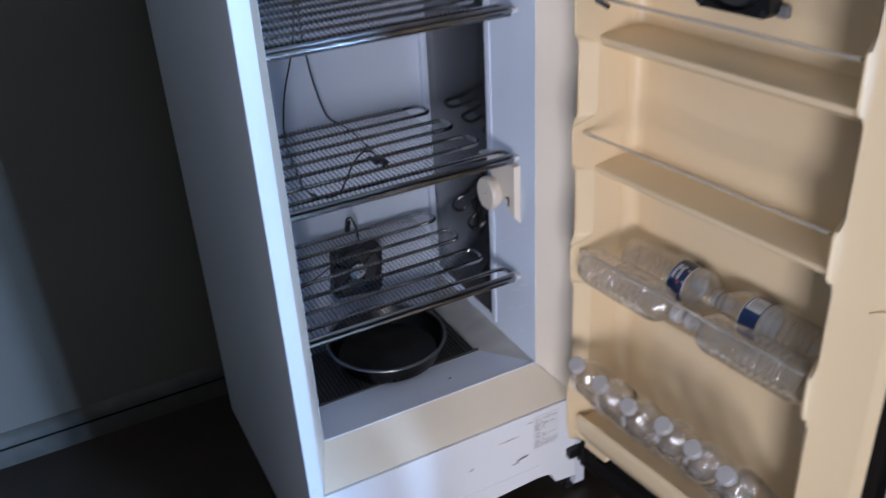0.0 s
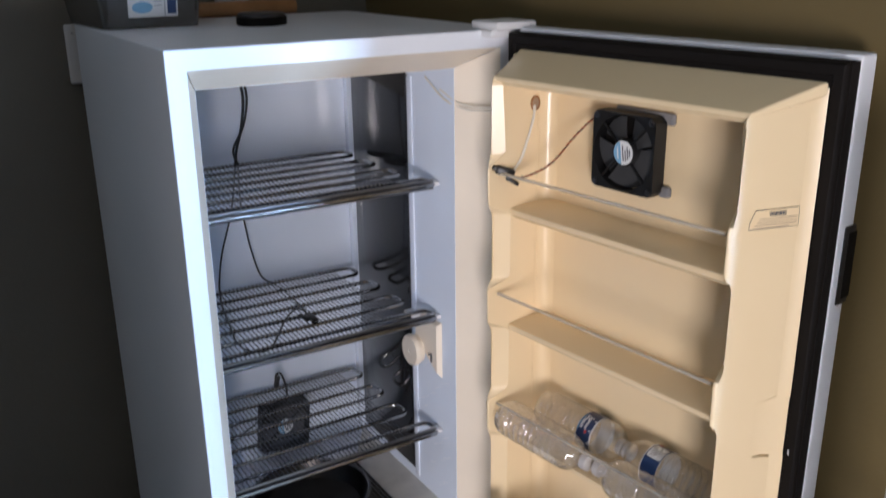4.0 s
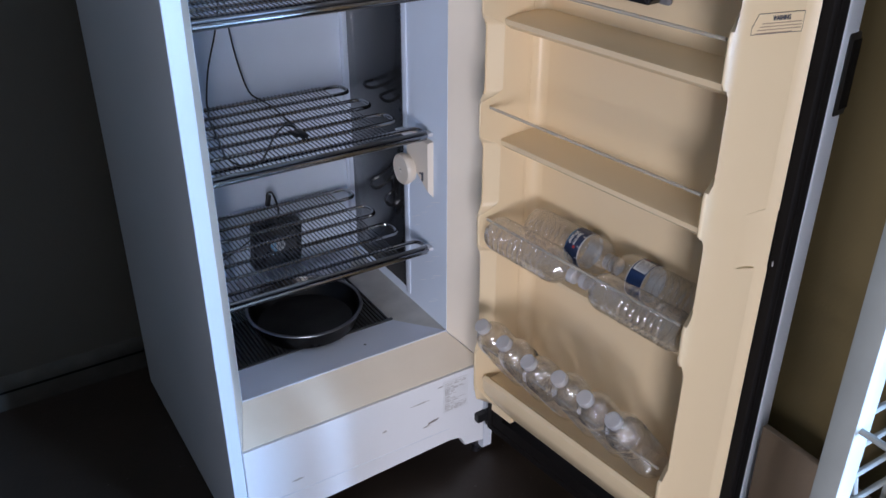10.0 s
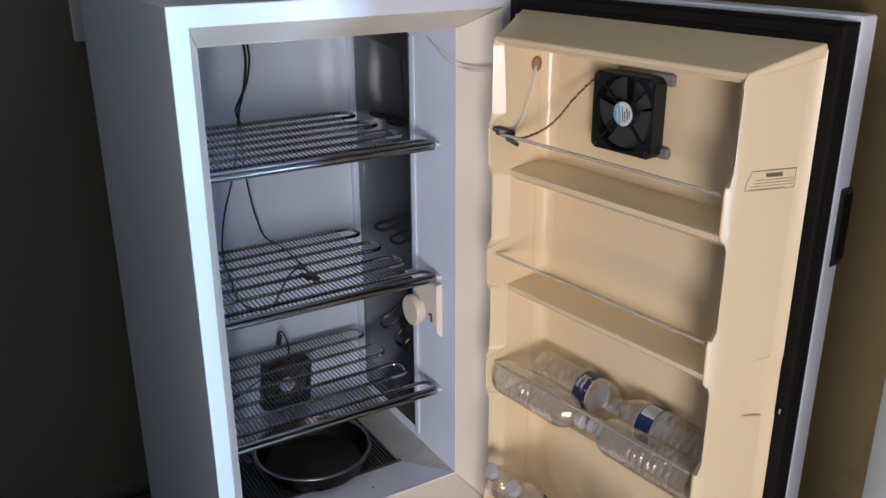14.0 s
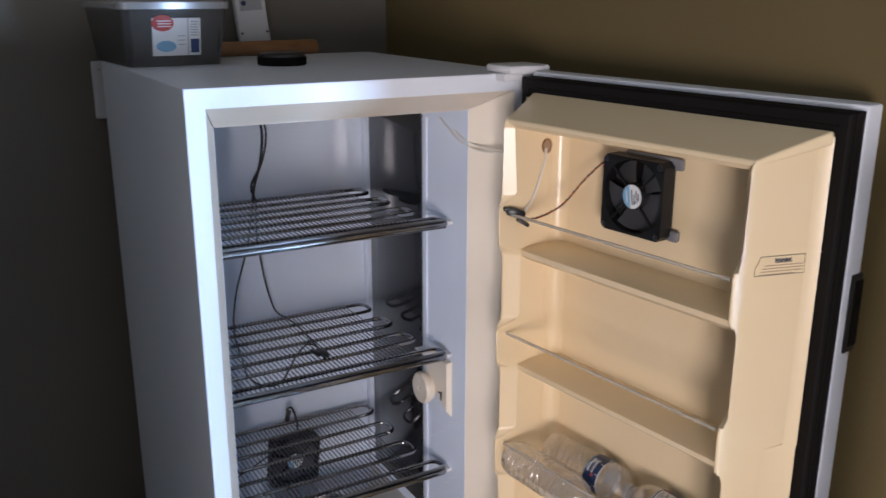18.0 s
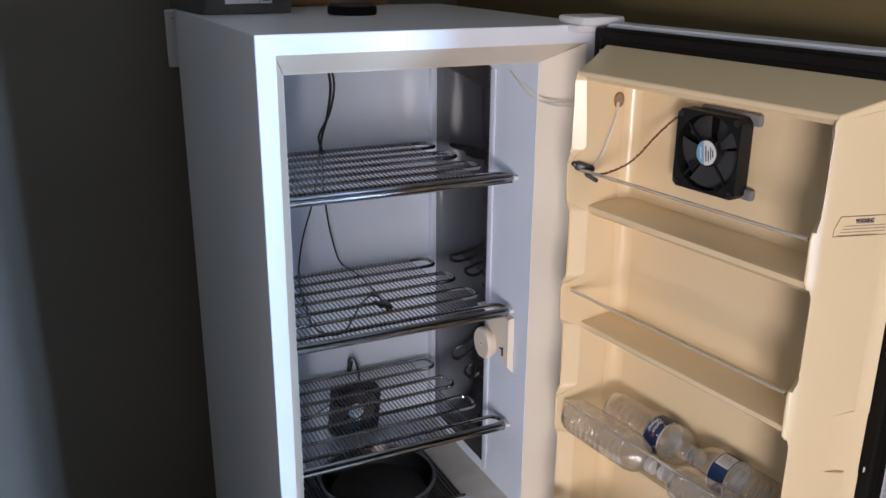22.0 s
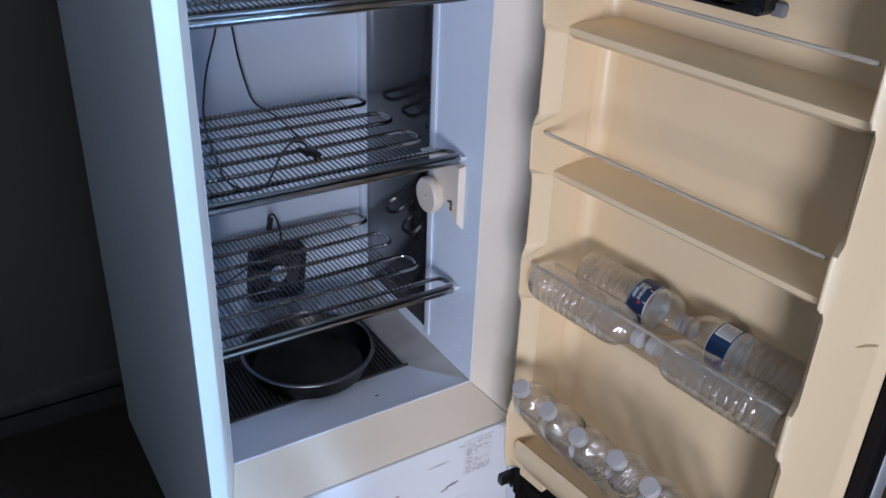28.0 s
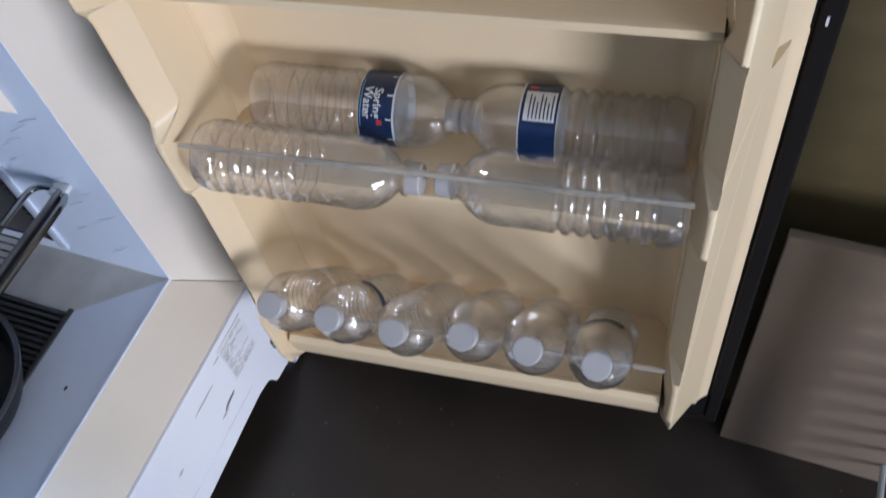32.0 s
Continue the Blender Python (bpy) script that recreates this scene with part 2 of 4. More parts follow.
def hull(pts8, bm=None):
    """A six-sided block from eight corners: the four of one end, then the four of the other."""
    bm = bm or bmesh.new()
    v = [bm.verts.new(p) for p in pts8]
    for f in ((0, 1, 2, 3), (7, 6, 5, 4), (0, 4, 5, 1), (1, 5, 6, 2), (2, 6, 7, 3), (3, 7, 4, 0)):
        bm.faces.new([v[i] for i in f])
    return bm


def lathe(profile, seg=24, bm=None, cap=True):
    bm = bm or bmesh.new()
    rings = []
    for r, z in profile:
        rings.append([bm.verts.new((r * math.cos(2 * math.pi * k / seg), r * math.sin(2 * math.pi * k / seg), z)) for k in range(seg)])
    for p, q in zip(rings, rings[1:]):
        for k in range(seg):
            bm.faces.new((p[k], p[(k + 1) % seg], q[(k + 1) % seg], q[k]))
    if cap:
        for r in (rings[0], rings[-1]):
            if (r[0].co - r[seg // 2].co).length > 1e-6:
                bm.faces.new(r)
    bmesh.ops.remove_doubles(bm, verts=bm.verts, dist=1e-6)
    return bm


def smooth_path(pts, step=6):
    """A Catmull-Rom line through the points."""
    p = [Vector(q) for q in pts]
    p = [2 * p[0] - p[1]] + p + [2 * p[-1] - p[-2]]
    out = []
    for i in range(1, len(p) - 2):
        for k in range(step):
            t = k / step
            a, b, c, d = p[i - 1], p[i], p[i + 1], p[i + 2]
            out.append(0.5 * ((2 * b) + (c - a) * t + (2 * a - 5 * b + 4 * c - d) * t * t + (3 * b - a - 3 * c + d) * t ** 3))
    return out + [p[-2]]


def tube(pts, r, seg=8, bm=None):
    bm = bm or bmesh.new()
    pts = [Vector(p) for p in pts]
    rings, up = [], Vector((0.13, 0.31, 0.94))
    for i, p in enumerate(pts):
        d = (pts[min(i + 1, len(pts) - 1)] - pts[max(i - 1, 0)]).normalized()
        a = d.cross(up)
        a = a.normalized() if a.length > 1e-4 else d.orthogonal().normalized()
        b = d.cross(a).normalized()
        up = a.cross(d).normalized() if a.length else up
        rings.append([bm.verts.new(p + r * (math.cos(2 * math.pi * k / seg) * a + math.sin(2 * math.pi * k / seg) * b)) for k in range(seg)])
    for p, q in zip(rings, rings[1:]):
        for k in range(seg):
            bm.faces.new((p[k], p[(k + 1) % seg], q[(k + 1) % seg], q[k]))
    bm.faces.new(rings[0])
    bm.faces.new(rings[-1])
    return bm

# ---- the room ----
def wall_x(y):
    """The side wall stands a little out of square with the freezer."""
    return 0.717 + 0.0115 * (0.77 - y)


CEIL, FRONT, LEFT, FAR = 2.45, -3.1, -3.3, 2.6
solid("floor", box(LEFT - 0.1, FAR + 0.1, FRONT - 0.1, 0.87, -0.06, 0.0), M["floor"], "dark worn brown floor with dust and specks", "floor", kind="structure")
solid("ceiling", box(LEFT - 0.1, FAR + 0.1, FRONT - 0.1, 0.87, CEIL, CEIL + 0.08), M["offwhite"], "plain off-white ceiling", "ceiling", kind="structure")
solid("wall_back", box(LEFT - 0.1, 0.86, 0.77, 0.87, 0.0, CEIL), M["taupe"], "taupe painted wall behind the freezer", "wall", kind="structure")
YE, BLOCK_Y = -1.2, -1.06
solid("wall_side", prism([(wall_x(0.77), 0.77), (wall_x(YE), YE), (wall_x(YE) + 0.1, YE), (wall_x(0.77) + 0.1, 0.77)], 2, 0.0, CEIL), M["olive"], "olive brown painted wall beside the freezer door", "wall", kind="structure")
solid("wall_return", box(wall_x(YE) + 0.1, FAR, YE, YE + 0.1, 0.0, CEIL), M["olive"], "plain wall that closes the room", "wall", kind="structure")
solid("wall_far", box(FAR, FAR + 0.1, FRONT, YE + 0.1, 0.0, CEIL), M["taupe"], "plain wall that closes the room", "wall", kind="structure")
# Added out of view to keep window light off the freezer's left side.
solid("wall_light_block", box(LEFT, -0.385, BLOCK_Y, BLOCK_Y + 0.1, 0.0, 1.28), M["taupe"], "unseen low wall added to shade the freezer's left side", "wall", kind="structure")
bm = bmesh.new()
for x0, x1, z0, z1 in ((LEFT, -1.9, 0, CEIL), (-0.95, 1.35, 0, CEIL), (2.15, FAR, 0, CEIL), (-1.9, -0.95, 0, 0.3), (-1.9, -0.95, 1.2, CEIL), (1.35, 2.15, 0, 0.02), (1.35, 2.15, 1.22, CEIL)):
    box(x0, x1, FRONT - 0.1, FRONT, z0, z1, bm=bm)
solid("wall_front", bm, M["taupe"], "plain wall with two window openings that light the room", "wall", kind="structure")
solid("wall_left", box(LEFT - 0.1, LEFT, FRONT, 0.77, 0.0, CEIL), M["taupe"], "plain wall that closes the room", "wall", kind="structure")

bm = prism([(0.77, 0.0), (0.752, 0.0), (0.752, 0.062), (0.757, 0.075), (0.764, 0.083), (0.77, 0.088)], 0, LEFT, 0.717)
solid("baseboard", bm, M["base"], "dusty grey baseboard along the taupe wall", "baseboard", kind="structure")

solid("trim", box(LEFT, 0.717, 0.7505, 0.7522, 0.05, 0.0555), M["gasket"], "thin dark strip along the baseboard", "trim", kind="structure")
plate = thing("wall_plate", pose(0.029, 0.77, 1.274), "white plastic wall plate half hidden behind the freezer", "wall plate")
part("plate", box(-0.035, 0.035, -0.012, -0.0005, -0.063, 0.063, 0.0055, 3), M["device"], plate)
part("screw", lathe([(0.003, 0), (0.003, 0.0015), (0.0, 0.0018)], 10), M["grey"], plate, m=pose(-0.02, -0.0122, 0.045, 90))

# ---- the freezer cabinet ----
W, H, DEEP = 0.618, 1.345, 0.668
freezer = thing("upright_freezer", pose(0, 0, 0), "white upright freezer with its door wide open", "freezer")
LX0, LX1, LY, LZ0, LZ1, BY, CB = 0.060, 0.530, 0.066, 0.328, 1.275, 0.508, 1.222
EDGE, ETOP, EBOT = 0.028, 1.317, 0.264
even(part("outer_shell", prism([(0, 0.012), (0, H), (W, H), (W, 0.012), (W - EDGE, 0.012), (W - EDGE, ETOP), (EDGE, ETOP), (EDGE, 0.012)], 1, 0.0, DEEP, 0.0035), M["enamel"], freezer, "white enamelled steel shell"))
part("back_panel", box(EDGE, W - EDGE, DEEP - 0.02, DEEP - 0.002, 0.05, ETOP), M["grey"], freezer)
part("bottom_panel", box(EDGE, W - EDGE, 0.03, DEEP - 0.02, 0.09, 0.11), M["grey"], freezer)


def strip(o0, o1, i0, i1, label, name="breaker_strip"):
    """One sloped strip between the face of the cabinet (o) and the mouth of the liner (i)."""
    o0, o1, i0, i1 = (Vector(v) for v in (o0, o1, i0, i1))
    nn = (o1 - o0).cross(i0 - o0).normalized() * 0.006
    mid = Vector((0.31, 0.3, 0.8))
    if nn.dot(mid - o0) > 0:
        nn.negate()
    bm = hull([o0, o1, i1, i0, o0 + nn, o1 + nn, i1 + nn, i0 + nn])
    bmesh.ops.bevel(bm, geom=list(bm.edges), offset=0.0015, segments=2, profile=0.5, affect="EDGES")
    even(part(name, bm, M["sill" if name == "sill" else "trim"], freezer, label))


E0, E1, ETOP = EDGE + 0.0016, W - EDGE - 0.0016, ETOP - 0.003
strip((E0, 0.002, EBOT), (E0, 0.002, ETOP), (LX0, LY, LZ0), (LX0, LY, LZ1), "")
strip((E1, 0.002, EBOT), (E1, 0.002, ETOP), (LX1, LY, LZ0), (LX1, LY, LZ1), "")
strip((E0, 0.002, ETOP), (E1, 0.002, ETOP), (LX0, LY, LZ1), (LX1, LY, LZ1), "")
strip((E0, 0.002, EBOT), (E1, 0.002, EBOT), (LX0, LY, LZ0), (LX1, LY, LZ0), "stained cream sill strip", "sill")

TH = 0.008
part("liner_side", box(LX0 - TH, LX0, LY - 0.001, BY + TH, LZ0 - 0.02, LZ1 + 0.002), M["liner"], freezer)
part("liner_side", box(LX1, LX1 + TH, LY - 0.001, BY + TH, LZ0 - 0.02, LZ1 + 0.002), M["liner"], freezer)
part("liner_back", box(LX0, LX1, BY, BY + TH, LZ0 - 0.02, LZ1), M["liner"], freezer)
part("liner_ceiling", prism([(LY, LZ1), (BY, CB), (BY, CB + TH), (LY, LZ1 + TH)], 0, LX0, LX1), M["trim"], freezer)
# floor of the cabinet: a shallow tray that falls towards the grille
G = (0.088, 0.448, 0.175, 0.385)
zf, zg = LZ0 + 0.002, LZ0 - 0.002
bm = bmesh.new()
o = [bm.verts.new((x, y, zf)) for x, y in ((LX0, LY + 0.0005), (LX1, LY + 0.0005), (LX1, BY), (LX0, BY))]
i = [bm.verts.new((x, y, zg)) for x, y in ((G[0], G[2]), (G[1], G[2]), (G[1], G[3]), (G[0], G[3]))]
j = [bm.verts.new((v.co.x, v.co.y, zg - 0.03)) for v in i]
for k in range(4):
    f = bm.faces.new((o[k], o[(k + 1) % 4], i[(k + 1) % 4], i[k]))
    f.material_index = 1 if k == 1 else 0
    bm.faces.new((i[k], i[(k + 1) % 4], j[(k + 1) % 4], j[k]))
part("liner_floor", bm, [M["linerfloor"], M["mottled"]], freezer)
part("grille_well", box(G[0], G[1], G[2], G[3], zg - 0.034, zg - 0.03), M["black"], freezer)
grille = part("grille", box(G[0] - 0.006, G[1] + 0.006, G[2] - 0.006, G[2] + 0.001, zg, zg + 0.0035, 0.001), M["grille"], freezer, "dark slotted floor grille")
bar = mesh_of("slat", box(-0.0018, 0.0018, G[2], G[3], -0.006, 0.0, 0.0006, 1), M["grille"])
nb = 42
for k in range(nb):
    ob = new("slat", bar)
    ob.parent, ob.location = grille, (G[0] + (k + 0.5) * (G[1] - G[0]) / nb, 0, zg + 0.003)
part("grille_edge", box(G[0] - 0.006, G[1] + 0.006, G[3] - 0.001, G[3] + 0.006, zg, zg + 0.0035, 0.001), M["grille"], grille)

# Dark strips set into the open gaps paint the shade inside them.
part("gap_shade_strip", box(EDGE, W - EDGE, 0.008, 0.012, EBOT - 0.01, EBOT + 0.004), M["gasket"], freezer, "dark strip painting the shade in the gap under the sill")
part("gap_shade_strip", box(EDGE + 0.0002, W - EDGE - 0.0002, 0.0045, 0.007, ETOP - 0.0015, ETOP + 0.0028), M["base"], freezer, "brown strip in the gap above the trim")
part("gap_shade_strip", box(EDGE + 0.0002, EDGE + 0.003, 0.006, 0.0085, EBOT, ETOP), M["base"], freezer)
# white base panel under the sill, with its cut-out foot
bp = [(EDGE, 0.259), (EDGE, 0.05), (0.45, 0.075), (0.50, 0.077), (0.516, 0.077), (0.53, 0.073), (0.536, 0.064), (0.54, 0.046), (0.545, 0.043), (0.612, 0.036), (0.617, 0.041), (0.6165, 0.078), (0.612, 0.084), (0.568, 0.097), (0.566, 0.11), (0.59, 0.13), (0.59, 0.259)]
even(part("base_panel", prism(bp, 1, 0.0005, 0.028, 0.002), M["baseplastic"], freezer, "white base panel with scuffs and a rating sticker"))
part("levelling_foot", lathe([(0.012, 0.0), (0.012, 0.012), (0.006, 0.014), (0.006, 0.05)], 12), M["bolt"], freezer, m=pose(0.585, 0.018, 0.0))
part("levelling_foot", lathe([(0.012, 0.0), (0.012, 0.012), (0.006, 0.014), (0.006, 0.09)], 12), M["bolt"], freezer, m=pose(0.05, 0.04, 0.0))
hb = part("lower_hinge", prism([(0.585, -0.02), (0.648, -0.02), (0.66, -0.004), (0.655, 0.02), (0.60, 0.02)], 2, 0.098, 0.108, 0.002), M["bolt"], freezer, "dark steel lower hinge bracket")
part("hinge_block", box(0.567, 0.614, -0.014, 0.016, 0.104, 0.128, 0.004), M["black"], hb)
part("hinge_pin", lathe([(0.006, 0), (0.006, 0.03), (0.004, 0.034)], 12), M["bolt"], hb, m=pose(0.628, -0.008, 0.108))
sticker = part("rating_sticker", box(0.482, 0.546, -0.0012, 0.0003, 0.163, 0.247), M["stickerpaper"], freezer, "pale rating sticker with small print")
rng = random.Random(4)
z = 0.242
while z > 0.168:
    x = 0.486
    while x < 0.538:
        x1 = min(0.541, x + rng.uniform(0.006, 0.022))
        part("print_line", box(x, x1, -0.0015, -0.0011, z - rng.choice((0.0012, 0.0018, 0.0026)), z), M["faintgrey"], sticker)
        x = x1 + rng.uniform(0.0012, 0.006)
        if rng.random() < 0.16:
            break
    z -= rng.choice((0.0038, 0.0045, 0.006))
part("scuff", prism([(0.441, 0.148), (0.452, 0.150), (0.467, 0.152), (0.471, 0.156), (0.456, 0.1555), (0.445, 0.152)], 1, -0.0006, 0.0004), M["scuffbrown"], freezer, "dark scuff mark")

part("base_lip", box(EDGE + 0.003, 0.5, -0.0004, 0.001, 0.1115, 0.113, 0.0003, 1), M["enamel"], freezer)
part("sill_bead", tube([(LX0, LY, LZ0 + 0.0015), (LX1, LY, LZ0 + 0.0015)], 0.0022, 8), M["enamel"], freezer)

for k, (x, z, w, h) in enumerate(((0.40, 0.214, 0.05, 0.0022), (0.468, 0.238, 0.03, 0.002), (0.12, 0.142, 0.028, 0.003), (0.33, 0.176, 0.012, 0.0035), (0.43, 0.144, 0.02, 0.003))):
    part("scuff", prism([(x, z), (x + w * 0.4, z - h * 0.6), (x + w, z + h * 0.3), (x + w * 0.7, z + h), (x + w * 0.2, z + h * 0.6)], 1, -0.0005, 0.0004), M["faintgrey"], freezer)

# hinge cover on the top corner
hc = part("hinge_cover", box(0.55, 0.636, -0.04, 0.04, H, H + 0.015, 0.005), M["device"], freezer, "white plastic top hinge cover")
part("hinge_block", box(0.545, 0.635, -0.03, 0.03, H - 0.012, H + 0.001, 0.003), M["device"], hc)

# evaporator shelves: a bent tube crossed by thin wires, with a metal front rail
def coil_shelf(z, front, back):
    x0, x1 = LX0 + 0.001, 0.517
    sh = part("coil_shelf", box(x0, x1, front, front + 0.0045, z - 0.009, z + 0.006, 0.001), M["rail"], freezer, "steel tube and wire freezer shelf")
    part("rail_lip", box(x0, x1, front + 0.0045, front + 0.014, z - 0.009, z - 0.0065, 0.0008), M["rail"], sh)
    part("rail_bead", tube([(x0, front + 0.002, z + 0.006), (x1, front + 0.002, z + 0.006)], 0.0036, 8), M["bead"], sh)
    part("rail_bead", tube([(x0, front - 0.0006, z - 0.0085), (x1, front - 0.0006, z - 0.0085)], 0.0013, 6), M["bead"], sh)
    part("rail_clip", box(x1 - 0.006, LX1 - 0.0005, front - 0.004, front + 0.018, z - 0.004, z + 0.004, 0.002), M["device"], sh, "white plastic rail clip")
    first = front - 0.008
    pitch = (back - first) / 7
    ys = [first + k * pitch for k in range(8)]
    line, rad, xl, xr = [], pitch / 2, LX0 + 0.03, 0.478
    for k in range(8):
        if k == 0:
            line = [(LX0 + 0.002, ys[0], z), (xr + 0.016, ys[0], z)]
            continue
        side = 1 if k % 2 else -1
        cx, cy = (xr if side > 0 else xl), (ys[k] + ys[k - 1]) / 2
        if k == 1:
            cx += 0.016
        for a in (math.pi * q / 12 for q in range(1, 12)):
            c, sn = math.cos(a), math.sin(a)
            line.append((cx + side * rad * sn ** 0.7, cy - rad * math.copysign(abs(c) ** 0.7, c), z))
        line += [(cx, ys[k], z), ((xl if side > 0 else xr) if k < 7 else LX0 + 0.002, ys[k], z)]
    part("coil_tube", tube(line, 0.0042, 8), M["wire"], sh)
    wire = mesh_of("cross_wire", tube([(0, front, z + 0.0034), (0, back + 0.006, z + 0.0034)], 0.0012, 6), M["thin"])
    for k in range(44):
        ob = new("cross_wire", wire)
        ob.parent, ob.location = sh, (LX0 + 0.012 + k * 0.0089, 0, 0)
    return sh


for zz in (1.05, 0.772, 0.511):
    coil_shelf(zz, 0.121, 0.490)

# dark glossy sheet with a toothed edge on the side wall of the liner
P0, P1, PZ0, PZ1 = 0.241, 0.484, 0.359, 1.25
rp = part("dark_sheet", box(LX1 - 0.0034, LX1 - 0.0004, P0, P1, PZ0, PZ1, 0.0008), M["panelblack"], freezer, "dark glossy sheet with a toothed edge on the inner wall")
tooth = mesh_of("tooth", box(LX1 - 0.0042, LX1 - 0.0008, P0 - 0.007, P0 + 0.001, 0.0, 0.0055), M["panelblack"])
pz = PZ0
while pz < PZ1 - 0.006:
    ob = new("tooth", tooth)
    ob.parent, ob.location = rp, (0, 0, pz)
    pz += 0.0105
part("edge_strip", box(LX1 - 0.004, LX1 - 0.0005, 0.217, 0.234, 0.345, LZ1 - 0.03, 0.001), M["liner"], freezer)
part("edge_strip", box(LX1 - 0.012, LX1 - 0.0005, 0.49, BY - 0.0005, 0.345, CB - 0.002, 0.001), M["liner"], freezer)

# fine pale scratches on the side wall of the liner
rng = random.Random(8)
scratch = mesh_of("scratch", box(-0.0004, 0.0, -0.016, 0.016, -0.0006, 0.0006), M["enamel"])
for k in range(16):
    ob = new("scratch", scratch)
    ob.parent = freezer
    ob.matrix_local = pose(LX1 - 0.0003, rng.uniform(0.10, 0.195), 0.37 + 0.021 * k + rng.uniform(-0.006, 0.006), rng.uniform(-32, -20)) @ Matrix.Diagonal((1, rng.uniform(0.5, 1.2), 1, 1))

# thermostat
TY, TZ = 0.199, 0.673
th = part("thermostat", hull([(0.5295, 0.116, 0.757), (0.5295, 0.116, 0.633), (0.5295, 0.212, 0.694), (0.5295, 0.212, 0.757), (0.519, 0.122, 0.752), (0.519, 0.122, 0.646), (0.519, 0.207, 0.698), (0.519, 0.207, 0.752)]), M["trim"], freezer, "cream thermostat housing with a round dial")
part("dial_neck", lathe([(0.03, 0.0), (0.029, 0.018)], 28), M["trim"], th, m=pose(0.52, TY, TZ, 0, -90))
dial = part("dial", lathe([(0.0335, 0.0), (0.0345, 0.004), (0.034, 0.010), (0.0315, 0.0135), (0.006, 0.0135), (0.0055, 0.0125), (0.0, 0.0125)], 32), M["trim"], th, m=pose(0.512, TY, TZ, 0, -90))
part("dial_mark", box(-0.001, 0.001, -0.002, 0.002, 0.0137, 0.0141), M["ink"], dial)
part("pointer", box(0.5165, 0.5188, 0.139, 0.143, 0.664, 0.683), M["ink"], th)
part("pointer", box(0.5165, 0.5188, 0.143, 0.152, 0.6775, 0.680), M["ink"], th)
part("clip_tongue", box(0.502, 0.522, 0.185, 0.225, 0.752, 0.756, 0.001), M["device"], th)

# ---- the open door: s runs from the hinge to the handle, o from the rods to the outer skin ----
DOOR = pose(0.4855, -0.137, 0, 0, 0, math.degrees(math.atan2(-0.99396, 0.10978)))
door = new("freezer_door")
door.parent = freezer
door.matrix_local = DOOR
tagged(door, "white freezer door standing open, with an aged cream shelf liner")
DZ0, DZ1, S0, S1 = 0.105, 1.350, -0.092, 0.521
even(part("outer_skin", box(S0, S1, 0.126, 0.162, DZ0, DZ1, 0.005), M["enamel"], door))
ga, gb, gc, gd = S0 + 0.006, S1 - 0.003, DZ0 + 0.008, DZ1 - 0.008
bm = bmesh.new()
loops = []
for inset, depth in ((0.0, 0.1265), (0.0, 0.118), (0.003, 0.113), (0.0, 0.104), (0.001, 0.0985), (0.004, 0.0955), (0.016, 0.0955), (0.018, 0.099), (0.045, 0.099), (0.045, 0.1265)):
    loops.append([bm.verts.new((x, depth, z)) for x, z in ((ga + inset, gc + inset), (gb - inset, gc + inset), (gb - inset, gd - inset), (ga + inset, gd - inset))])
for p, q in zip(loops, loops[1:]):
    for k in range(4):
        bm.faces.new((p[k], p[(k + 1) % 4], q[(k + 1) % 4], q[k]))
part("gasket", bm, M["gasket"], door, "dark brown rubber door gasket")

# liner
SA, SB, PAN = 0.004, 0.436, 0.112
part("liner_panel", box(SA - 0.02, SB + 0.02, PAN, PAN + 0.006, 0.2, 1.31), M["cream"], door)
wing = [(0.0865, 1.307), (0.03, 1.284), (0.018, 1.277), (0.014, 1.267), (0.022, 1.161), (0.016, 1.153), (-0.002, 1.142), (-0.005, 1.135), (-0.004, 1.075), (0.001, 1.067), (0.026, 1.058), (0.03, 1.051),
        (0.03, 0.942), (0.024, 0.936), (-0.002, 0.927), (-0.005, 0.919), (-0.004, 0.862), (0.001, 0.856), (0.026, 0.847), (0.03, 0.839), (0.03, 0.732), (0.024, 0.724), (0, 0.714), (-0.003, 0.706),
        (-0.002, 0.652), (0.003, 0.644), (0.028, 0.633), (0.033, 0.623), (0.033, 0.436), (0.027, 0.428), (0.001, 0.416), (-0.003, 0.408), (-0.001, 0.33), (0.006, 0.318), (0.02, 0.288), (0.0865, 0.2045)]


NOTCH = [(0.0865, 0.797), (0.05, 0.797), (0.05, 0.886), (0.0865, 0.887)]


def wing_mesh(inner, sg, front, rear):
    """A notched side cheek: a thin lip at the steps, chamfered inwards between them, its outer face leaning out to the gasket."""
    def ring(profile):
        p, q = [], []
        for o, z in profile:
            r = min(1, max(0, (o + 0.005) / 0.035))
            oi, oo = (-0.014 + 0.044 * r, -0.011 + 0.014 * r) if o < 0.04 else (o, o)
            p.append((inner + sg * 0.012 * (1 - r) if o < 0.04 else inner, oi, z))
            q.append((front + (rear - front) * max(0, oo) / 0.0865, oo, z))
        return p, q
    bm = bmesh.new()
    P, Q = ring(wing + NOTCH if sg > 0 else wing)
    p, q = [bm.verts.new(c) for c in P], [bm.verts.new(c) for c in Q]
    k = len(p)
    for i in range(k):
        bm.faces.new((p[i], p[(i + 1) % k], q[(i + 1) % k], q[i]))
    fp, fq = bm.faces.new(p), bm.faces.new(q[::-1])
    bmesh.ops.bevel(bm, geom=[e for f in (fp, fq) for e in f.edges], offset=0.0025, segments=3, profile=0.5, affect="EDGES", clamp_overlap=True)
    return bm


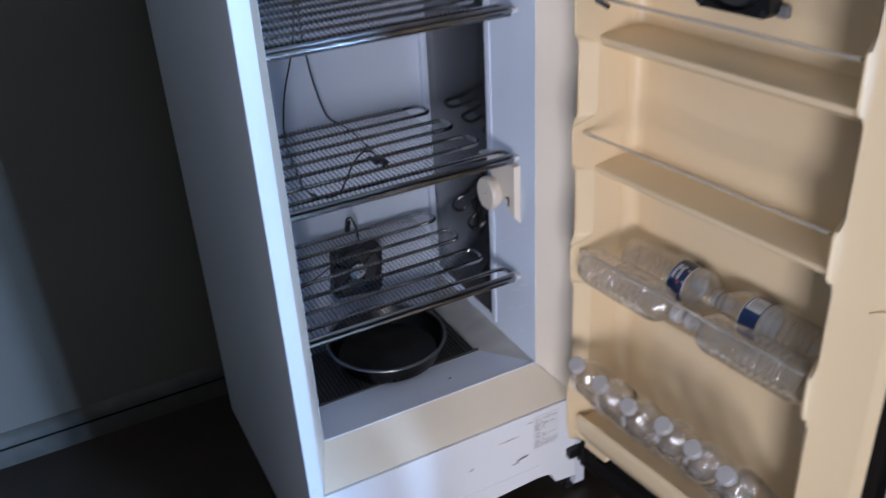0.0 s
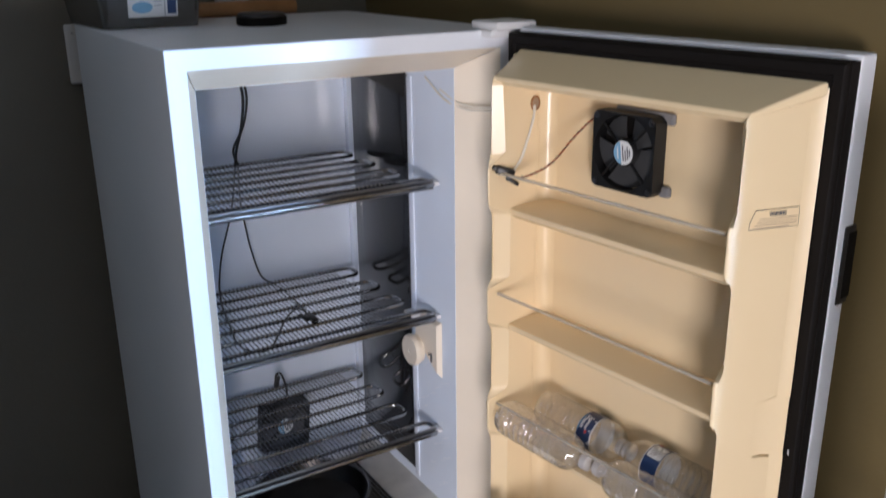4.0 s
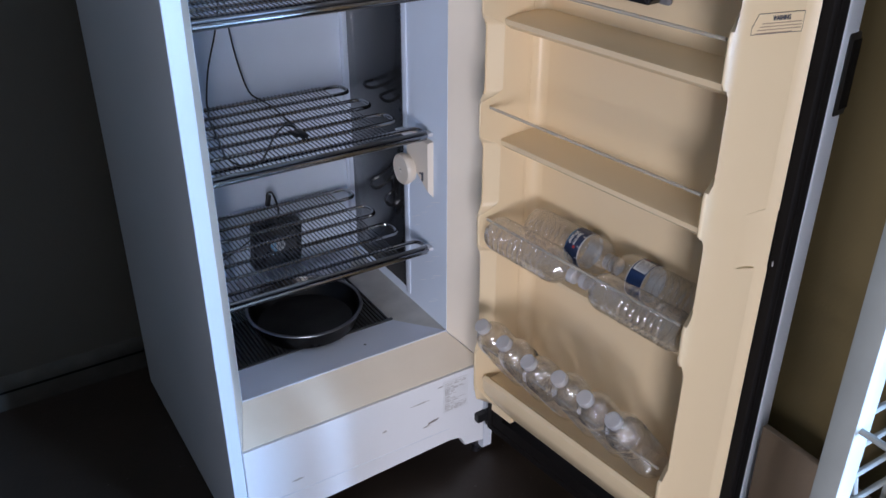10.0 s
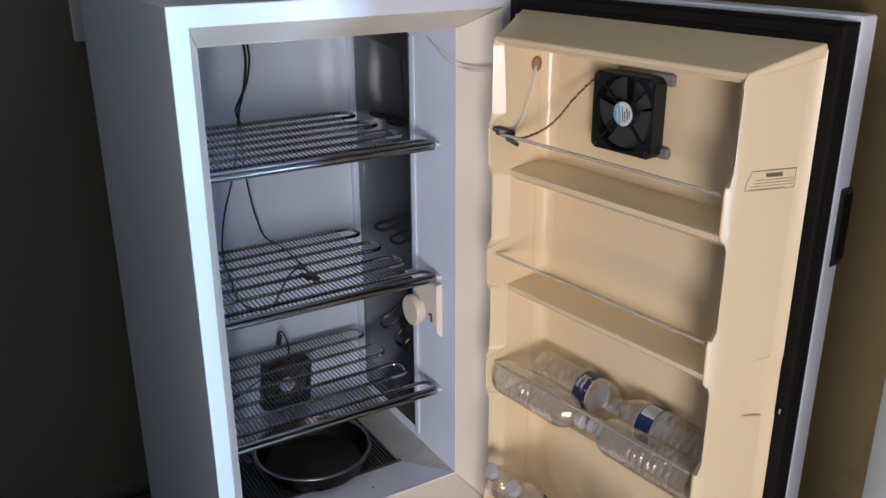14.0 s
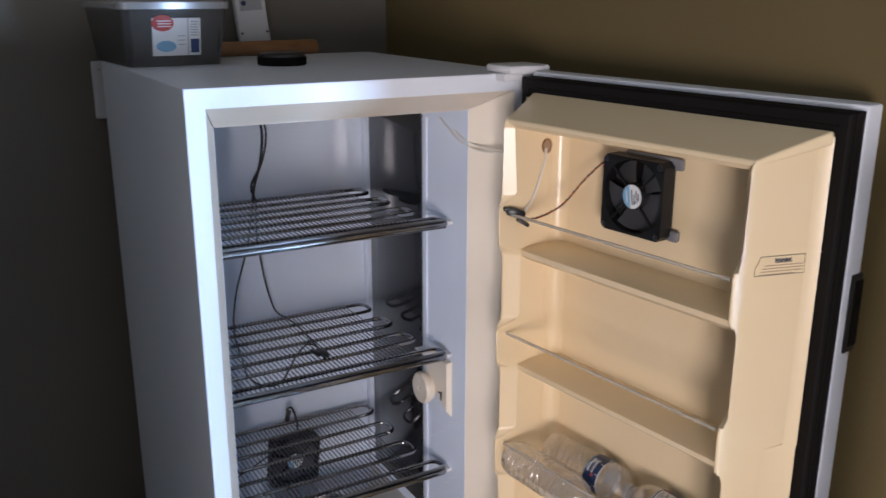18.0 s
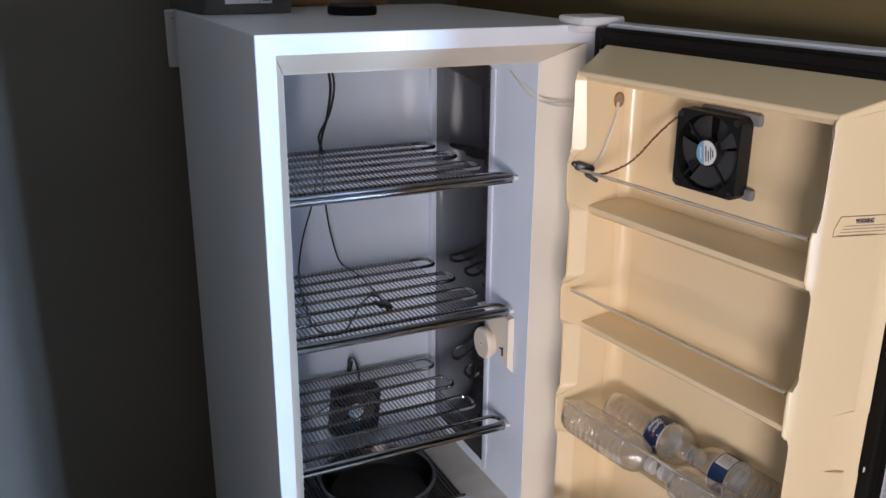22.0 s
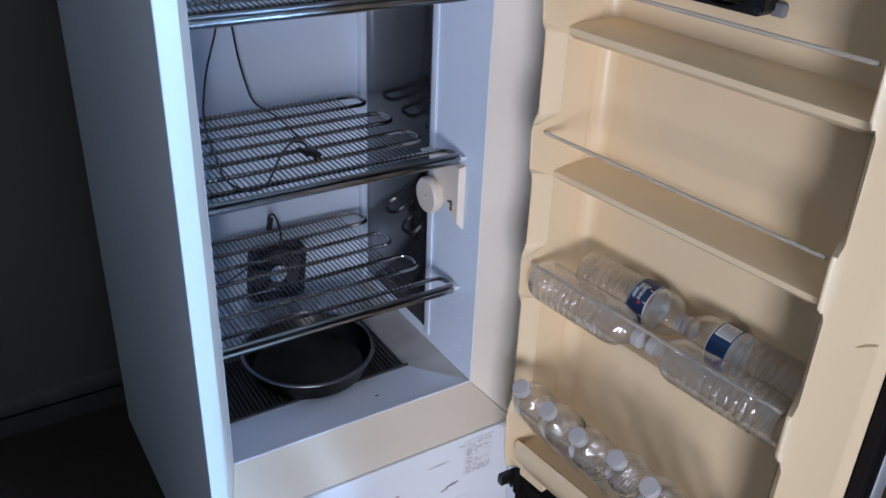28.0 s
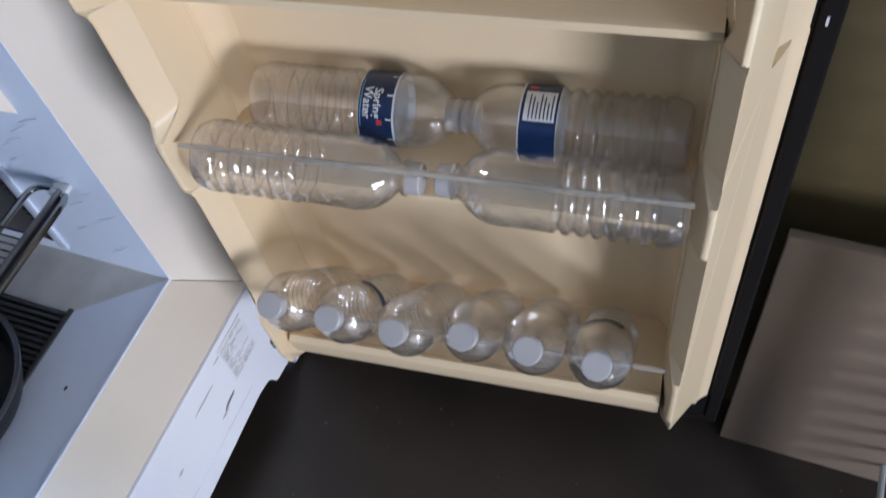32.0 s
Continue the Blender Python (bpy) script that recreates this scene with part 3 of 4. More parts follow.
REAR = 0.486
even(part("liner_cheek", wing_mesh(SB, 1, SB + 0.017, REAR), M["cream"], door))
for z0, z1 in ((0.190, 0.797), (0.887, 1.310)):
    part("cheek_flange", prism([(SB + 0.0006, 0.083), (0.4842, 0.083), (0.4862, 0.087), (0.4905, 0.0925), (0.4975, 0.0985), (SB + 0.0006, 0.0985)], 2, z0, z1), M["cream"], door)
part("cheek_flange", box(-0.056, SA - 0.0006, 0.083, 0.0985, 0.19, 1.310), M["cream"], door)
even(part("liner_cheek", wing_mesh(SA, -1, SA - 0.017, -0.056), M["cream"], door))
part("liner_top", prism([(0.004, 1.279), (0.012, 1.270), (PAN, 1.264), (PAN + 0.006, 1.304), (0.03, 1.285)], 0, SA - 0.004, SB + 0.013), M["cream"], door)
bm = hull([(SA - 0.017, 0.003, 1.2835), (SB + 0.018, 0.003, 1.2835), (0.4975, 0.0985, 1.3180), (-0.056, 0.0985, 1.3180), (SA - 0.017, 0.003, 1.275), (SB + 0.018, 0.003, 1.275), (0.4975, 0.0985, 1.300), (-0.056, 0.0985, 1.300)])
bmesh.ops.bevel(bm, geom=list(bm.edges), offset=0.0035, segments=3, profile=0.5, affect="EDGES")
even(part("liner_top_slope", bm, M["cream"], door))
for zs in (1.056, 0.846, 0.635):
    part("door_shelf", prism([(0.026, zs + 0.006), (0.032, zs + 0.008), (PAN, zs + 0.012), (PAN, zs - 0.016), (0.04, zs - 0.012), (0.028, zs - 0.003)], 0, SA - 0.001, SB + 0.001), M["cream"], door)
part("door_shelf", prism([(0.001, 0.348), (0.007, 0.354), (0.013, 0.351), (0.017, 0.341), (PAN, 0.341), (PAN, 0.2), (0.097, 0.19), (0.036, 0.268), (0.009, 0.308), (0.003, 0.323)], 0, SA - 0.001, SB + 0.001), M["cream"], door)
part("shelf_bead", tube([(SA, 0.013, 0.339), (SB, 0.013, 0.339)], 0.006, 10), M["cream"], door)
for zr in (1.128, 0.916, 0.705, 0.428):
    part("retaining_rod", tube([(SA - 0.001, 0.001, zr), (SB + 0.001, 0.001, zr)], 0.0026, 8), M["rod"], door, "thin clear plastic retaining rod")
fleck = mesh_of("rust_fleck", lathe([(0.0, -0.0016), (0.0016, 0.0), (0.0, 0.0016)], 8), M["wood"])
for s, z in ((0.21, 0.9185), (0.325, 0.9185), (0.30, 1.1305), (0.12, 0.7075)):
    ob = new("rust_fleck", fleck)
    ob.parent, ob.location = door, (s, 0.0005, z)
# latch pocket in the outer cheek, warning sticker, handle
part("latch_pocket", prism([(SB + 0.0004, 0.046), (SB + 0.0004, 0.0985), (SB + 0.0605, 0.0985), (SB + 0.0405, 0.0765), (SB + 0.0335, 0.046)], 2, 0.794, 0.89), M["cream"], door, "recessed latch pocket")
for s0, sg in ((SA, 1), (SB, -1)):
    cr = 0.022
    cove = [(s0 - sg * 0.001, PAN + 0.001), (s0 - sg * 0.001, PAN - cr)] + [(s0 + sg * cr * (1 - math.cos(a)), PAN - cr + cr * math.sin(a)) for a in (math.pi / 2 * q / 6 for q in range(7))] + [(s0 + sg * cr, PAN + 0.001)]
    part("liner_cove", prism(cove, 2, 0.343, 1.268), M["cream"], door)
part("gasket_fleck", box(0.5055, 0.5073, 0.0945, 0.0962, 0.803, 0.811), M["device"], door)
hd = part("handle", box(S1 - 0.004, S1 + 0.0025, 0.138, 0.1655, 1.020, 1.130, 0.003), M["black"], door, "black recessed plastic door handle")
part("handle_slot", box(S1 + 0.002, S1 + 0.0032, 0.146, 0.166, 1.029, 1.121, 0.0005), M["gasket"], hd)
# sticker lies on the sloping outer face of the cheek
ang = math.degrees(math.atan2(REAR - (SB + 0.017), 0.0865))
st = part("warning_sticker", prism([(0.0, -0.002), (0.011, 0.0125), (0.102, 0.0125), (0.102, -0.0105), (0.0, -0.0105)], 1, -0.0004, 0.0008), M["cream"], door, "small outlined warning sticker with bold heading", m=pose(SB + 0.0187, 0.002, 1.147, 0, 0, 90 - ang) @ pose(0, 0, 0, 180, 0, 0) @ pose(0, 0, 0, 180) @ pose(0.014, 0, 0) @ Matrix.Diagonal((0.72, 1, 1.12, 1)))
for k in range(4):
    part("print_line", box(0.02 - 0.004 * k, 0.098 - 0.016 * (k == 3), -0.0008, -0.0003, 0.0008 - 0.0035 * k, 0.0018 - 0.0035 * k), M["faint"], st)
for a0, a1, b0, b1 in ((0.0, 0.102, -0.0105, -0.0099), (0.011, 0.102, 0.0119, 0.0125), (0.1014, 0.102, -0.0099, 0.0119), (0.0, 0.0006, -0.0099, -0.002)):
    part("border_line", box(a0, a1, -0.0008, -0.0003, b0, b1), M["ink"], st)
part("border_line", prism([(0.0, -0.002), (0.0106, 0.0125), (0.0114, 0.0125), (0.0008, -0.002)], 1, -0.0008, -0.0003), M["ink"], st)
cu = bpy.data.curves.new("warning_text", "FONT")
cu.body, cu.size, cu.extrude, cu.offset, cu.align_x = "WARNING", 0.0072, 0.0003, 0.00035, "CENTER"
cu.materials.append(M["ink"])
tx = new("warning_word", cu)
tx.parent = st
tx.matrix_local = pose(0.057, -0.0006, 0.0042, 90, 0, 0)

# ---- computer fan ----
def fan_unit(name, m, label, hub_label):
    """A square case fan: frame with a round throat, hub, struts and swept blades. It looks along -y of its own axes."""
    f = thing(name, m, label, "fan", "case fans")
    h, d, R = 0.06, 0.026, 0.0575
    bm = bmesh.new()
    seg = 48
    for y0, sgn in ((0.0, 1), (d, -1)):
        sq = []
        for k in range(seg):
            a = 2 * math.pi * (k + 0.5) / seg
            c, s = math.cos(a), math.sin(a)
            g = 1 / max(abs(c), abs(s))
            g = min(g, 1.36)
            sq.append((c * g * h, s * g * h))
        outer = [bm.verts.new((x, y0, z)) for x, z in sq]
        inner = [bm.verts.new((R * math.cos(2 * math.pi * (k + 0.5) / seg), y0 + sgn * 0.001, R * math.sin(2 * math.pi * (k + 0.5) / seg))) for k in range(seg)]
        for k in range(seg):
            bm.faces.new((outer[k], outer[(k + 1) % seg], inner[(k + 1) % seg], inner[k]))
        if sgn == 1:
            fo, fi = outer, inner
        else:
            for k in range(seg):
                kk = (k + 1) % seg
                bm.faces.new((fo[k], fo[kk], outer[kk], outer[k]))
                bm.faces.new((fi[k], fi[kk], inner[kk], inner[k]))
    fr = part("frame", bm, M["fanblack"], f)
    for sx in (-1, 1):
        for sz in (-1, 1):
            part("screw_boss", lathe([(0.0052, 0.0), (0.0045, 0.003), (0.002, 0.003), (0.002, 0.001), (0.0, 0.001)], 12), M["bolt"], fr, m=pose(sx * 0.0525, 0.0005, sz * 0.0525, 90))
    hub = part("hub", lathe([(0.0215, -0.020), (0.0215, -0.002), (0.02, 0.0005), (0.0, 0.0005)], 32), M["black"], f, m=pose(0, 0.003, 0, 90))
    lab = part("hub_label", lathe([(0.0185, 0.0), (0.0185, 0.0006), (0.0, 0.0006)], 32), M["paper"], hub, hub_label, m=pose(0, 0, 0.0006, 0, 0, 8))
    part("label_band", prism([(-0.0181, 0.003), (-0.0181, -0.003), (-0.0155, -0.0095), (-0.0095, -0.0155), (-0.0045, -0.0175), (-0.0045, 0.0175), (-0.0095, 0.0155), (-0.0155, 0.0095)], 2, 0.0006, 0.0010), M["sky"], lab)
    for k, (x0, y0, y1) in enumerate(((-0.011, -0.009, 0.009), (-0.001, -0.0125, 0.0115), (0.0035, -0.0125, 0.004), (0.008, -0.0095, 0.009), (0.012, -0.006, 0.005))):
        part("print_line", box(x0, x0 + 0.0019, y0, y1, 0.0010, 0.0013), M["paper"] if k == 0 else M["ink"], lab)
    for k in range(4):
        a = 45 + 90 * k
        part("strut", box(0.02, 0.059, 0.002, 0.005, -0.0019, 0.0019, 0.0007), M["fanblack"], f, m=pose(0, 0, 0, 0, a, 0))
    bm = bmesh.new()
    rows = []
    for q in range(6):
        r = 0.02 + (0.055 - 0.02) * q / 5
        tw = radians(34 - 12 * q / 5)
        wd = 0.027 + 0.042 * q / 5
        rows.append([(r * math.cos(p / r * math.cos(tw)), 0.0135 + p * math.sin(tw) * 0.5, r * math.sin(p / r * math.cos(tw))) for p in (wd * (w6 / 4 - 0.5) for w6 in range(5))])
    v = [[bm.verts.new(c) for c in row] for row in rows]
    w = [[bm.verts.new((c[0], c[1] + 0.0014, c[2])) for c in row] for row in rows]
    for g in (v, w):
        for a in range(5):
            for b in range(4):
                bm.faces.new((g[a][b], g[a][b + 1], g[a + 1][b + 1], g[a + 1][b]))
    for a in range(5):
        for e in (0, 4):
            bm.faces.new((v[a][e], v[a + 1][e], w[a + 1][e], w[a][e]))
    blade = mesh_of("blade", bm, M["blade"])
    for k in range(5):
        ob = new("blade", blade)
        ob.parent, ob.matrix_local = f, pose(0, 0, 0, 0, 72 * k + 20, 0)
    # A matt dark disc closes the throat behind the blades.
    part("dark_back_disc", lathe([(0.0, 0.0), (0.0572, 0.0), (0.0572, 0.001), (0.0, 0.001)], 40), M["gasket"], f, m=pose(0, d - 0.001, 0, 90))
    return f


# the fan on the door faces into the room; its case stands on the liner panel
FAN_S, FAN_Z = 0.1945, 1.182
door_fan = fan_unit("door_fan", DOOR @ pose(FAN_S, PAN - 0.0335, FAN_Z), "black square case fan fixed to the door liner", "round blue and white hub label")
part("foam_pad", box(0.052, 0.0725, 0.022, 0.0332, -0.0615, -0.044, 0.0045, 4), M["pad"], door_fan, "grey foam mounting pad")
part("foam_pad", box(-0.038, 0.06, 0.024, 0.0332, 0.056, 0.0655, 0.003, 3), M["pad"], door_fan, "grey foam mounting pad")
part("foam_pad", box(0.052, 0.0725, 0.024, 0.0332, 0.047, 0.0655, 0.0045, 4), M["pad"], door_fan, "grey foam mounting pad")

fan_unit("cabinet_fan", pose(0.313, 0.474, 0.415) @ pose(0, 0, 0, 0, 5, 0), "black square case fan fixed to the freezer back wall", "round silver hub label")


# ---- bottles ----
def bottle_profile():
    """Half-litre ribbed water bottle, 0.205 m tall: radius and height."""
    p = [(0.0, 0.006), (0.012, 0.004), (0.022, 0.0), (0.029, 0.003), (0.0322, 0.012)]
    for k in range(7):
        z = 0.018 + k * 0.0125
        p += [(0.0328, z), (0.0326, z + 0.004), (0.0302, z + 0.006), (0.0292, z + 0.008), (0.0302, z + 0.010), (0.0326, z + 0.0118)]
    p += [(0.0322, 0.108), (0.0322, 0.136), (0.0318, 0.1385), (0.0324, 0.142), (0.0324, 0.151), (0.0312, 0.160), (0.0278, 0.169), (0.0225, 0.1765), (0.0168, 0.182), (0.0135, 0.1855), (0.0128, 0.189), (0.0158, 0.19), (0.0158, 0.192)]
    return p


PET = mesh_of("bottle_body", lathe(bottle_profile(), 28, cap=False), M["pet"])
bm = lathe([(0.0, 0.2055), (0.0128, 0.2055), (0.0138, 0.2045), (0.014, 0.193), (0.0, 0.193)], 40)
CAP = mesh_of("cap", bm, M["cap"])
bm = bmesh.new()
lathe([(0.0329, 0.107), (0.0329, 0.137)], 36, bm, cap=False)
LAB = mesh_of("bottle_label", bm, M["labelblue"])
bm = bmesh.new()
lathe([(0.03265, 0.1065), (0.03265, 0.1385)], 36, bm, cap=False)
LBACK = mesh_of("label_back", bm, M["paper"])


def arc(z0, z1, a0, a1, r):
    bm = bmesh.new()
    k = 10
    A = [bm.verts.new((r * math.cos(a0 + (a1 - a0) * i / k), r * math.sin(a0 + (a1 - a0) * i / k), z0)) for i in range(k + 1)]
    B = [bm.verts.new((r * math.cos(a0 + (a1 - a0) * i / k), r * math.sin(a0 + (a1 - a0) * i / k), z1)) for i in range(k + 1)]
    for i in range(k):
        bm.faces.new((A[i], A[i + 1], B[i + 1], B[i]))
    return bm


def wrapped(word, size, z, mid):
    """A word laid round the label: its middle at the angle mid, its foot at the height z."""
    c = bpy.data.curves.new("word", "FONT")
    c.body, c.size, c.align_x, c.resolution_u, c.offset = word, size, "CENTER", 3, 0.0002
    ob = new("word", c)
    bpy.context.view_layer.update()
    me = bpy.data.meshes.new_from_object(ob)
    bpy.data.objects.remove(ob)
    bm = bmesh.new()
    bm.from_mesh(me)
    bmesh.ops.triangulate(bm, faces=bm.faces)
    for v in bm.verts:
        a, h = mid + v.co.x / 0.033, v.co.y
        v.co = Vector((0.0335 * math.cos(a), 0.0335 * math.sin(a), z + h))
    return bm


def bottle(m, label, labelled=False, cap=True, style=0, scrap=0):
    b = thing("water_bottle", m, label, "bottle", "empty bottles in the door")
    part("body", PET, None, b)
    if cap:
        part("cap", CAP, None, b, "white screw cap")
    if scrap:
        sc = part("label_scrap", arc(0.124, 0.1335, scrap, scrap + 1.3, 0.0331), M["ink"], b, "torn strip of a blue label")
        part("scrap_edge", arc(0.124, 0.1335, scrap, scrap + 0.5, 0.0333), M["labelblue"], sc)
    if labelled:
        lb = part("paper_label", LAB, None, b, "blue printed bottle label")
        part("label_back", LBACK, None, lb)
        if style == 0:
            part("label_edge", arc(0.1315, 0.1385, 0, 2 * math.pi, 0.03305), M["paper"], lb)
            part("label_word", wrapped("Spring", 0.0105, 0.1205, 0.85), M["paper"], lb)
            part("label_word", wrapped("Water", 0.0105, 0.1115, 0.85), M["paper"], lb)
            part("label_flower", arc(0.1235, 0.1285, 1.28, 1.42, 0.0334), M["labelred"], lb)
            part("label_rule", arc(0.1085, 0.1093, 0.2, 1.5, 0.0332), M["sky"], lb)
        else:
            pn = part("fact_panel", arc(0.109, 0.1345, 0.3, 1.15, 0.0331), M["paper"], lb)
            for q in range(7):
                part("print_line", arc(0.111 + 0.0031 * q, 0.1121 + 0.0031 * q, 0.36, (1.05, 0.8, 0.95)[q % 3], 0.0333), M["ink"], pn)
            part("label_band", arc(0.1075, 0.1365, -0.7, 0.2, 0.0331), M["labelbright"], lb)
            part("label_flower", arc(0.126, 0.133, 1.25, 1.38, 0.0333), M["labelred"], lb)
    return b


def door_place(s, o, z, lean=0.0, spin=0.0, flat=0, tip=0.0):
    """A bottle's pose in the door: flat 0 stands and leans to the rods; +1 or -1 lies with its cap along +s or -s."""
    if flat:
        return DOOR @ pose(s, o, z, 0, 90 * flat, 0) @ pose(0, 0, 0, 0, 0, spin)
    return DOOR @ pose(s, o, z, lean, tip, 0) @ pose(0, 0, 0, 0, 0, spin)


ZB = 0.635 + 0.012 + 0.0328
bottle(door_place(0.011, 0.014, ZB, flat=1, spin=20), "clear empty ribbed plastic water bottle lying on a door shelf")
bottle(door_place(0.435, 0.016, ZB, flat=-1, spin=60), "clear empty ribbed plastic water bottle lying on a door shelf")
bottle(door_place(0.046, 0.0785, ZB + 0.011, flat=1, spin=166), "clear plastic water bottle with a blue label, lying on its side", True)
bottle(door_place(0.429, 0.0785, ZB + 0.011, flat=-1, spin=-56), "clear plastic water bottle with a blue and white label", True, style=1)
for k, s in enumerate((0.052, 0.117, 0.182, 0.246, 0.309, 0.374)):
    bottle(door_place(s, 0.077, 0.352, lean=36 + (k % 3), spin=40 * k, tip=(-2, -3, -2, 0, 0, 0)[k]), "clear empty water bottle standing tilted in the bottom door shelf", scrap={1: -0.55, 5: -2.5}.get(k, 0))

# ---- what lies in the cabinet ----
pan = thing("steel_pan", pose(0.281, 0.258, LZ0 + 0.002) @ Matrix.Diagonal((1.045, 1.045, 0.9, 1)), "round stainless steel pan on the grille", "pan")
part("bowl", lathe([(0.119, 0.049), (0.1175, 0.045), (0.114, 0.026), (0.106, 0.005), (0.09, 0.0), (0.0, 0.0)], 64, cap=False), M["pan_in"], pan)
part("inside", lathe([(0.0, 0.003), (0.085, 0.003), (0.1, 0.008), (0.109, 0.024), (0.1165, 0.0495)], 64, cap=False), M["pan_in"], pan, "dark stained pan inside")
part("rim", lathe([(0.116, 0.049), (0.1165, 0.0515), (0.119, 0.0525), (0.1225, 0.0515), (0.123, 0.0495), (0.1215, 0.048), (0.1185, 0.048)], 64, cap=False), M["bead"], pan, "rolled bright rim")

def cable(name, pts, r, material, label, cat="cable"):
    return solid(name, tube(smooth_path(pts), r, 7), material, label, cat)


Z2 = 0.772 + 0.0052
cable("fan_cable", [(0.279, 0.5, 1.226), (0.281, 0.494, 1.184), (0.271, 0.492, 1.126), (0.257, 0.49, 1.085), (0.25, 0.486, 1.052)], 0.003, M["cable"], "black twin cable hanging inside the freezer")
cable("fan_cable", [(0.287, 0.5, 1.226), (0.289, 0.494, 1.184), (0.276, 0.493, 1.13), (0.25, 0.49, 1.085), (0.256, 0.486, 1.052)], 0.0026, M["cable"], "black twin cable hanging inside the freezer")
cable("fan_lead", [(0.25, 0.486, 1.052), (0.238, 0.486, 0.98), (0.225, 0.485, 0.93), (0.203, 0.485, 0.863), (0.191, 0.484, 0.80), (0.188, 0.475, Z2 + 0.002), (0.167, 0.398, Z2 + 0.002), (0.147, 0.29, Z2 + 0.002), (0.132, 0.202, Z2 + 0.002), (0.145, 0.149, Z2 + 0.002), (0.176, 0.149, Z2 + 0.002), (0.21, 0.197, Z2 + 0.002), (0.246, 0.252, Z2 + 0.003), (0.279, 0.287, Z2 + 0.006), (0.294, 0.285, Z2 + 0.006), (0.301, 0.258, Z2 + 0.004)], 0.0019, M["cable"], "thin black lead curled on the middle shelf")
lead = cable("fan_lead", [(0.256, 0.486, 1.052), (0.254, 0.486, 0.98), (0.258, 0.485, 0.93), (0.266, 0.485, 0.872), (0.28, 0.484, 0.812), (0.292, 0.483, 0.789), (0.306, 0.47, Z2 + 0.002), (0.311, 0.417, Z2 + 0.002), (0.306, 0.333, Z2 + 0.002), (0.301, 0.275, Z2 + 0.004)], 0.0019, M["cable"], "thin black lead with a plug lying on the middle shelf")
part("plug", box(-0.006, 0.006, -0.02, 0.02, 0.0, 0.009, 0.002), M["black"], lead, m=pose(0.298, 0.238, Z2, 0, 0, 4))
part("plug", box(-0.0045, 0.0045, -0.016, 0.016, 0.0, 0.008, 0.002), M["black"], lead, m=pose(0.286, 0.246, Z2, 0, 0, 14))
plugc = cable("fan_plug_lead", [(0.322, 0.482, 0.474), (0.321, 0.472, 0.506), (0.316, 0.47, 0.535), (0.308, 0.47, 0.557), (0.298, 0.47, 0.557), (0.296, 0.472, 0.545)], 0.0024, M["cable"], "short black lead with a connector above the inner fan")
part("plug", box(-0.005, 0.005, -0.005, 0.005, -0.016, 0.012, 0.002), M["black"], plugc, m=pose(0.299, 0.471, 0.541, 0, 14))
cable("fan_lead", [(0.255, 0.495, 0.436), (0.217, 0.492, 0.42), (0.165, 0.492, 0.40), (0.1, 0.495, 0.39)], 0.0018, M["cable"], "thin black lead from the inner fan")

# thin wire from the liner corner to the door, and the wiring of the door fan
cable("door_wire", [(0.528, 0.165, 1.25), (0.524, 0.13, 1.236), (0.528, 0.09, 1.214), (0.54, 0.04, 1.203), (0.553, 0.0, 1.205), (0.57, -0.03, 1.212)], 0.0017, M["wcable"], "thin pale wire from the cabinet to the door")
cable("door_wire", [(0.528, 0.11, 1.232), (0.531, 0.07, 1.218), (0.541, 0.03, 1.209), (0.555, -0.005, 1.21), (0.57, -0.03, 1.215)], 0.0015, M["wcable"], "thin pale wire from the cabinet to the door")


def on_door(pts):
    return [DOOR @ Vector((p[0], p[1] + 0.004, p[2] - 0.011)) for p in pts]


hole = thing("cable_grommet", DOOR @ pose(SA, 0.078, 1.235) @ Matrix.Diagonal((1, 1.25, 1.5, 1)), "small round cable hole in the door liner cheek", "grommet")
part("ring", lathe([(0.0062, 0.0), (0.0085, 0.0), (0.0085, 0.0018), (0.0062, 0.0018)], 24, cap=False), M["wood"], hole, m=pose(0.0002, 0, 0, 0, 90))
part("dark_bore", lathe([(0.0064, 0.0), (0.0064, 0.0006), (0.0, 0.0006)], 20), M["faint"], hole, m=pose(0.0002, 0, 0, 0, 90))
cable("white_lead", on_door([(0.001, 0.074, 1.244), (0.006, 0.072, 1.238), (0.006, 0.068, 1.219), (0.005, 0.058, 1.187), (0.005, 0.046, 1.159), (0.006, 0.026, 1.138)]), 0.002, M["wcable"], "white two-wire lead from the hole to the connector")
cable("white_lead", on_door([(0.001, 0.071, 1.242), (0.009, 0.068, 1.234), (0.009, 0.064, 1.214), (0.007, 0.053, 1.182), (0.006, 0.04, 1.154), (0.006, 0.022, 1.138)]), 0.002, M["wcable"], "white two-wire lead from the hole to the connector")
tw = smooth_path(on_door([(0.012, 0.012, 1.131), (0.045, 0.014, 1.138), (0.072, 0.03, 1.154), (0.083, 0.05, 1.172), (0.099, 0.065, 1.201), (0.12, 0.075, 1.227), (0.1395, 0.0785, 1.244)]), 14)
for ph, mt in ((0, "red"), (math.pi, "cable")):
    q = [p + Vector((0.0013 * math.cos(ph + i * 0.9), 0, 0.0013 * math.sin(ph + i * 0.9))) for i, p in enumerate(tw)]
    solid("twisted_lead", tube(q, 0.0011, 6), M[mt], "twisted red and black fan lead", "cable")
clip = thing("wire_connector", DOOR @ pose(0.008, 0.011, 1.128, 0, 18, 55) @ Matrix.Diagonal((1.2, 1.25, 1.2, 1)), "black plastic wire connector clipped on the door rod", "connector")
part("shell", box(-0.014, 0.012, -0.006, 0.006, -0.005, 0.007, 0.0025), M["black"], clip)
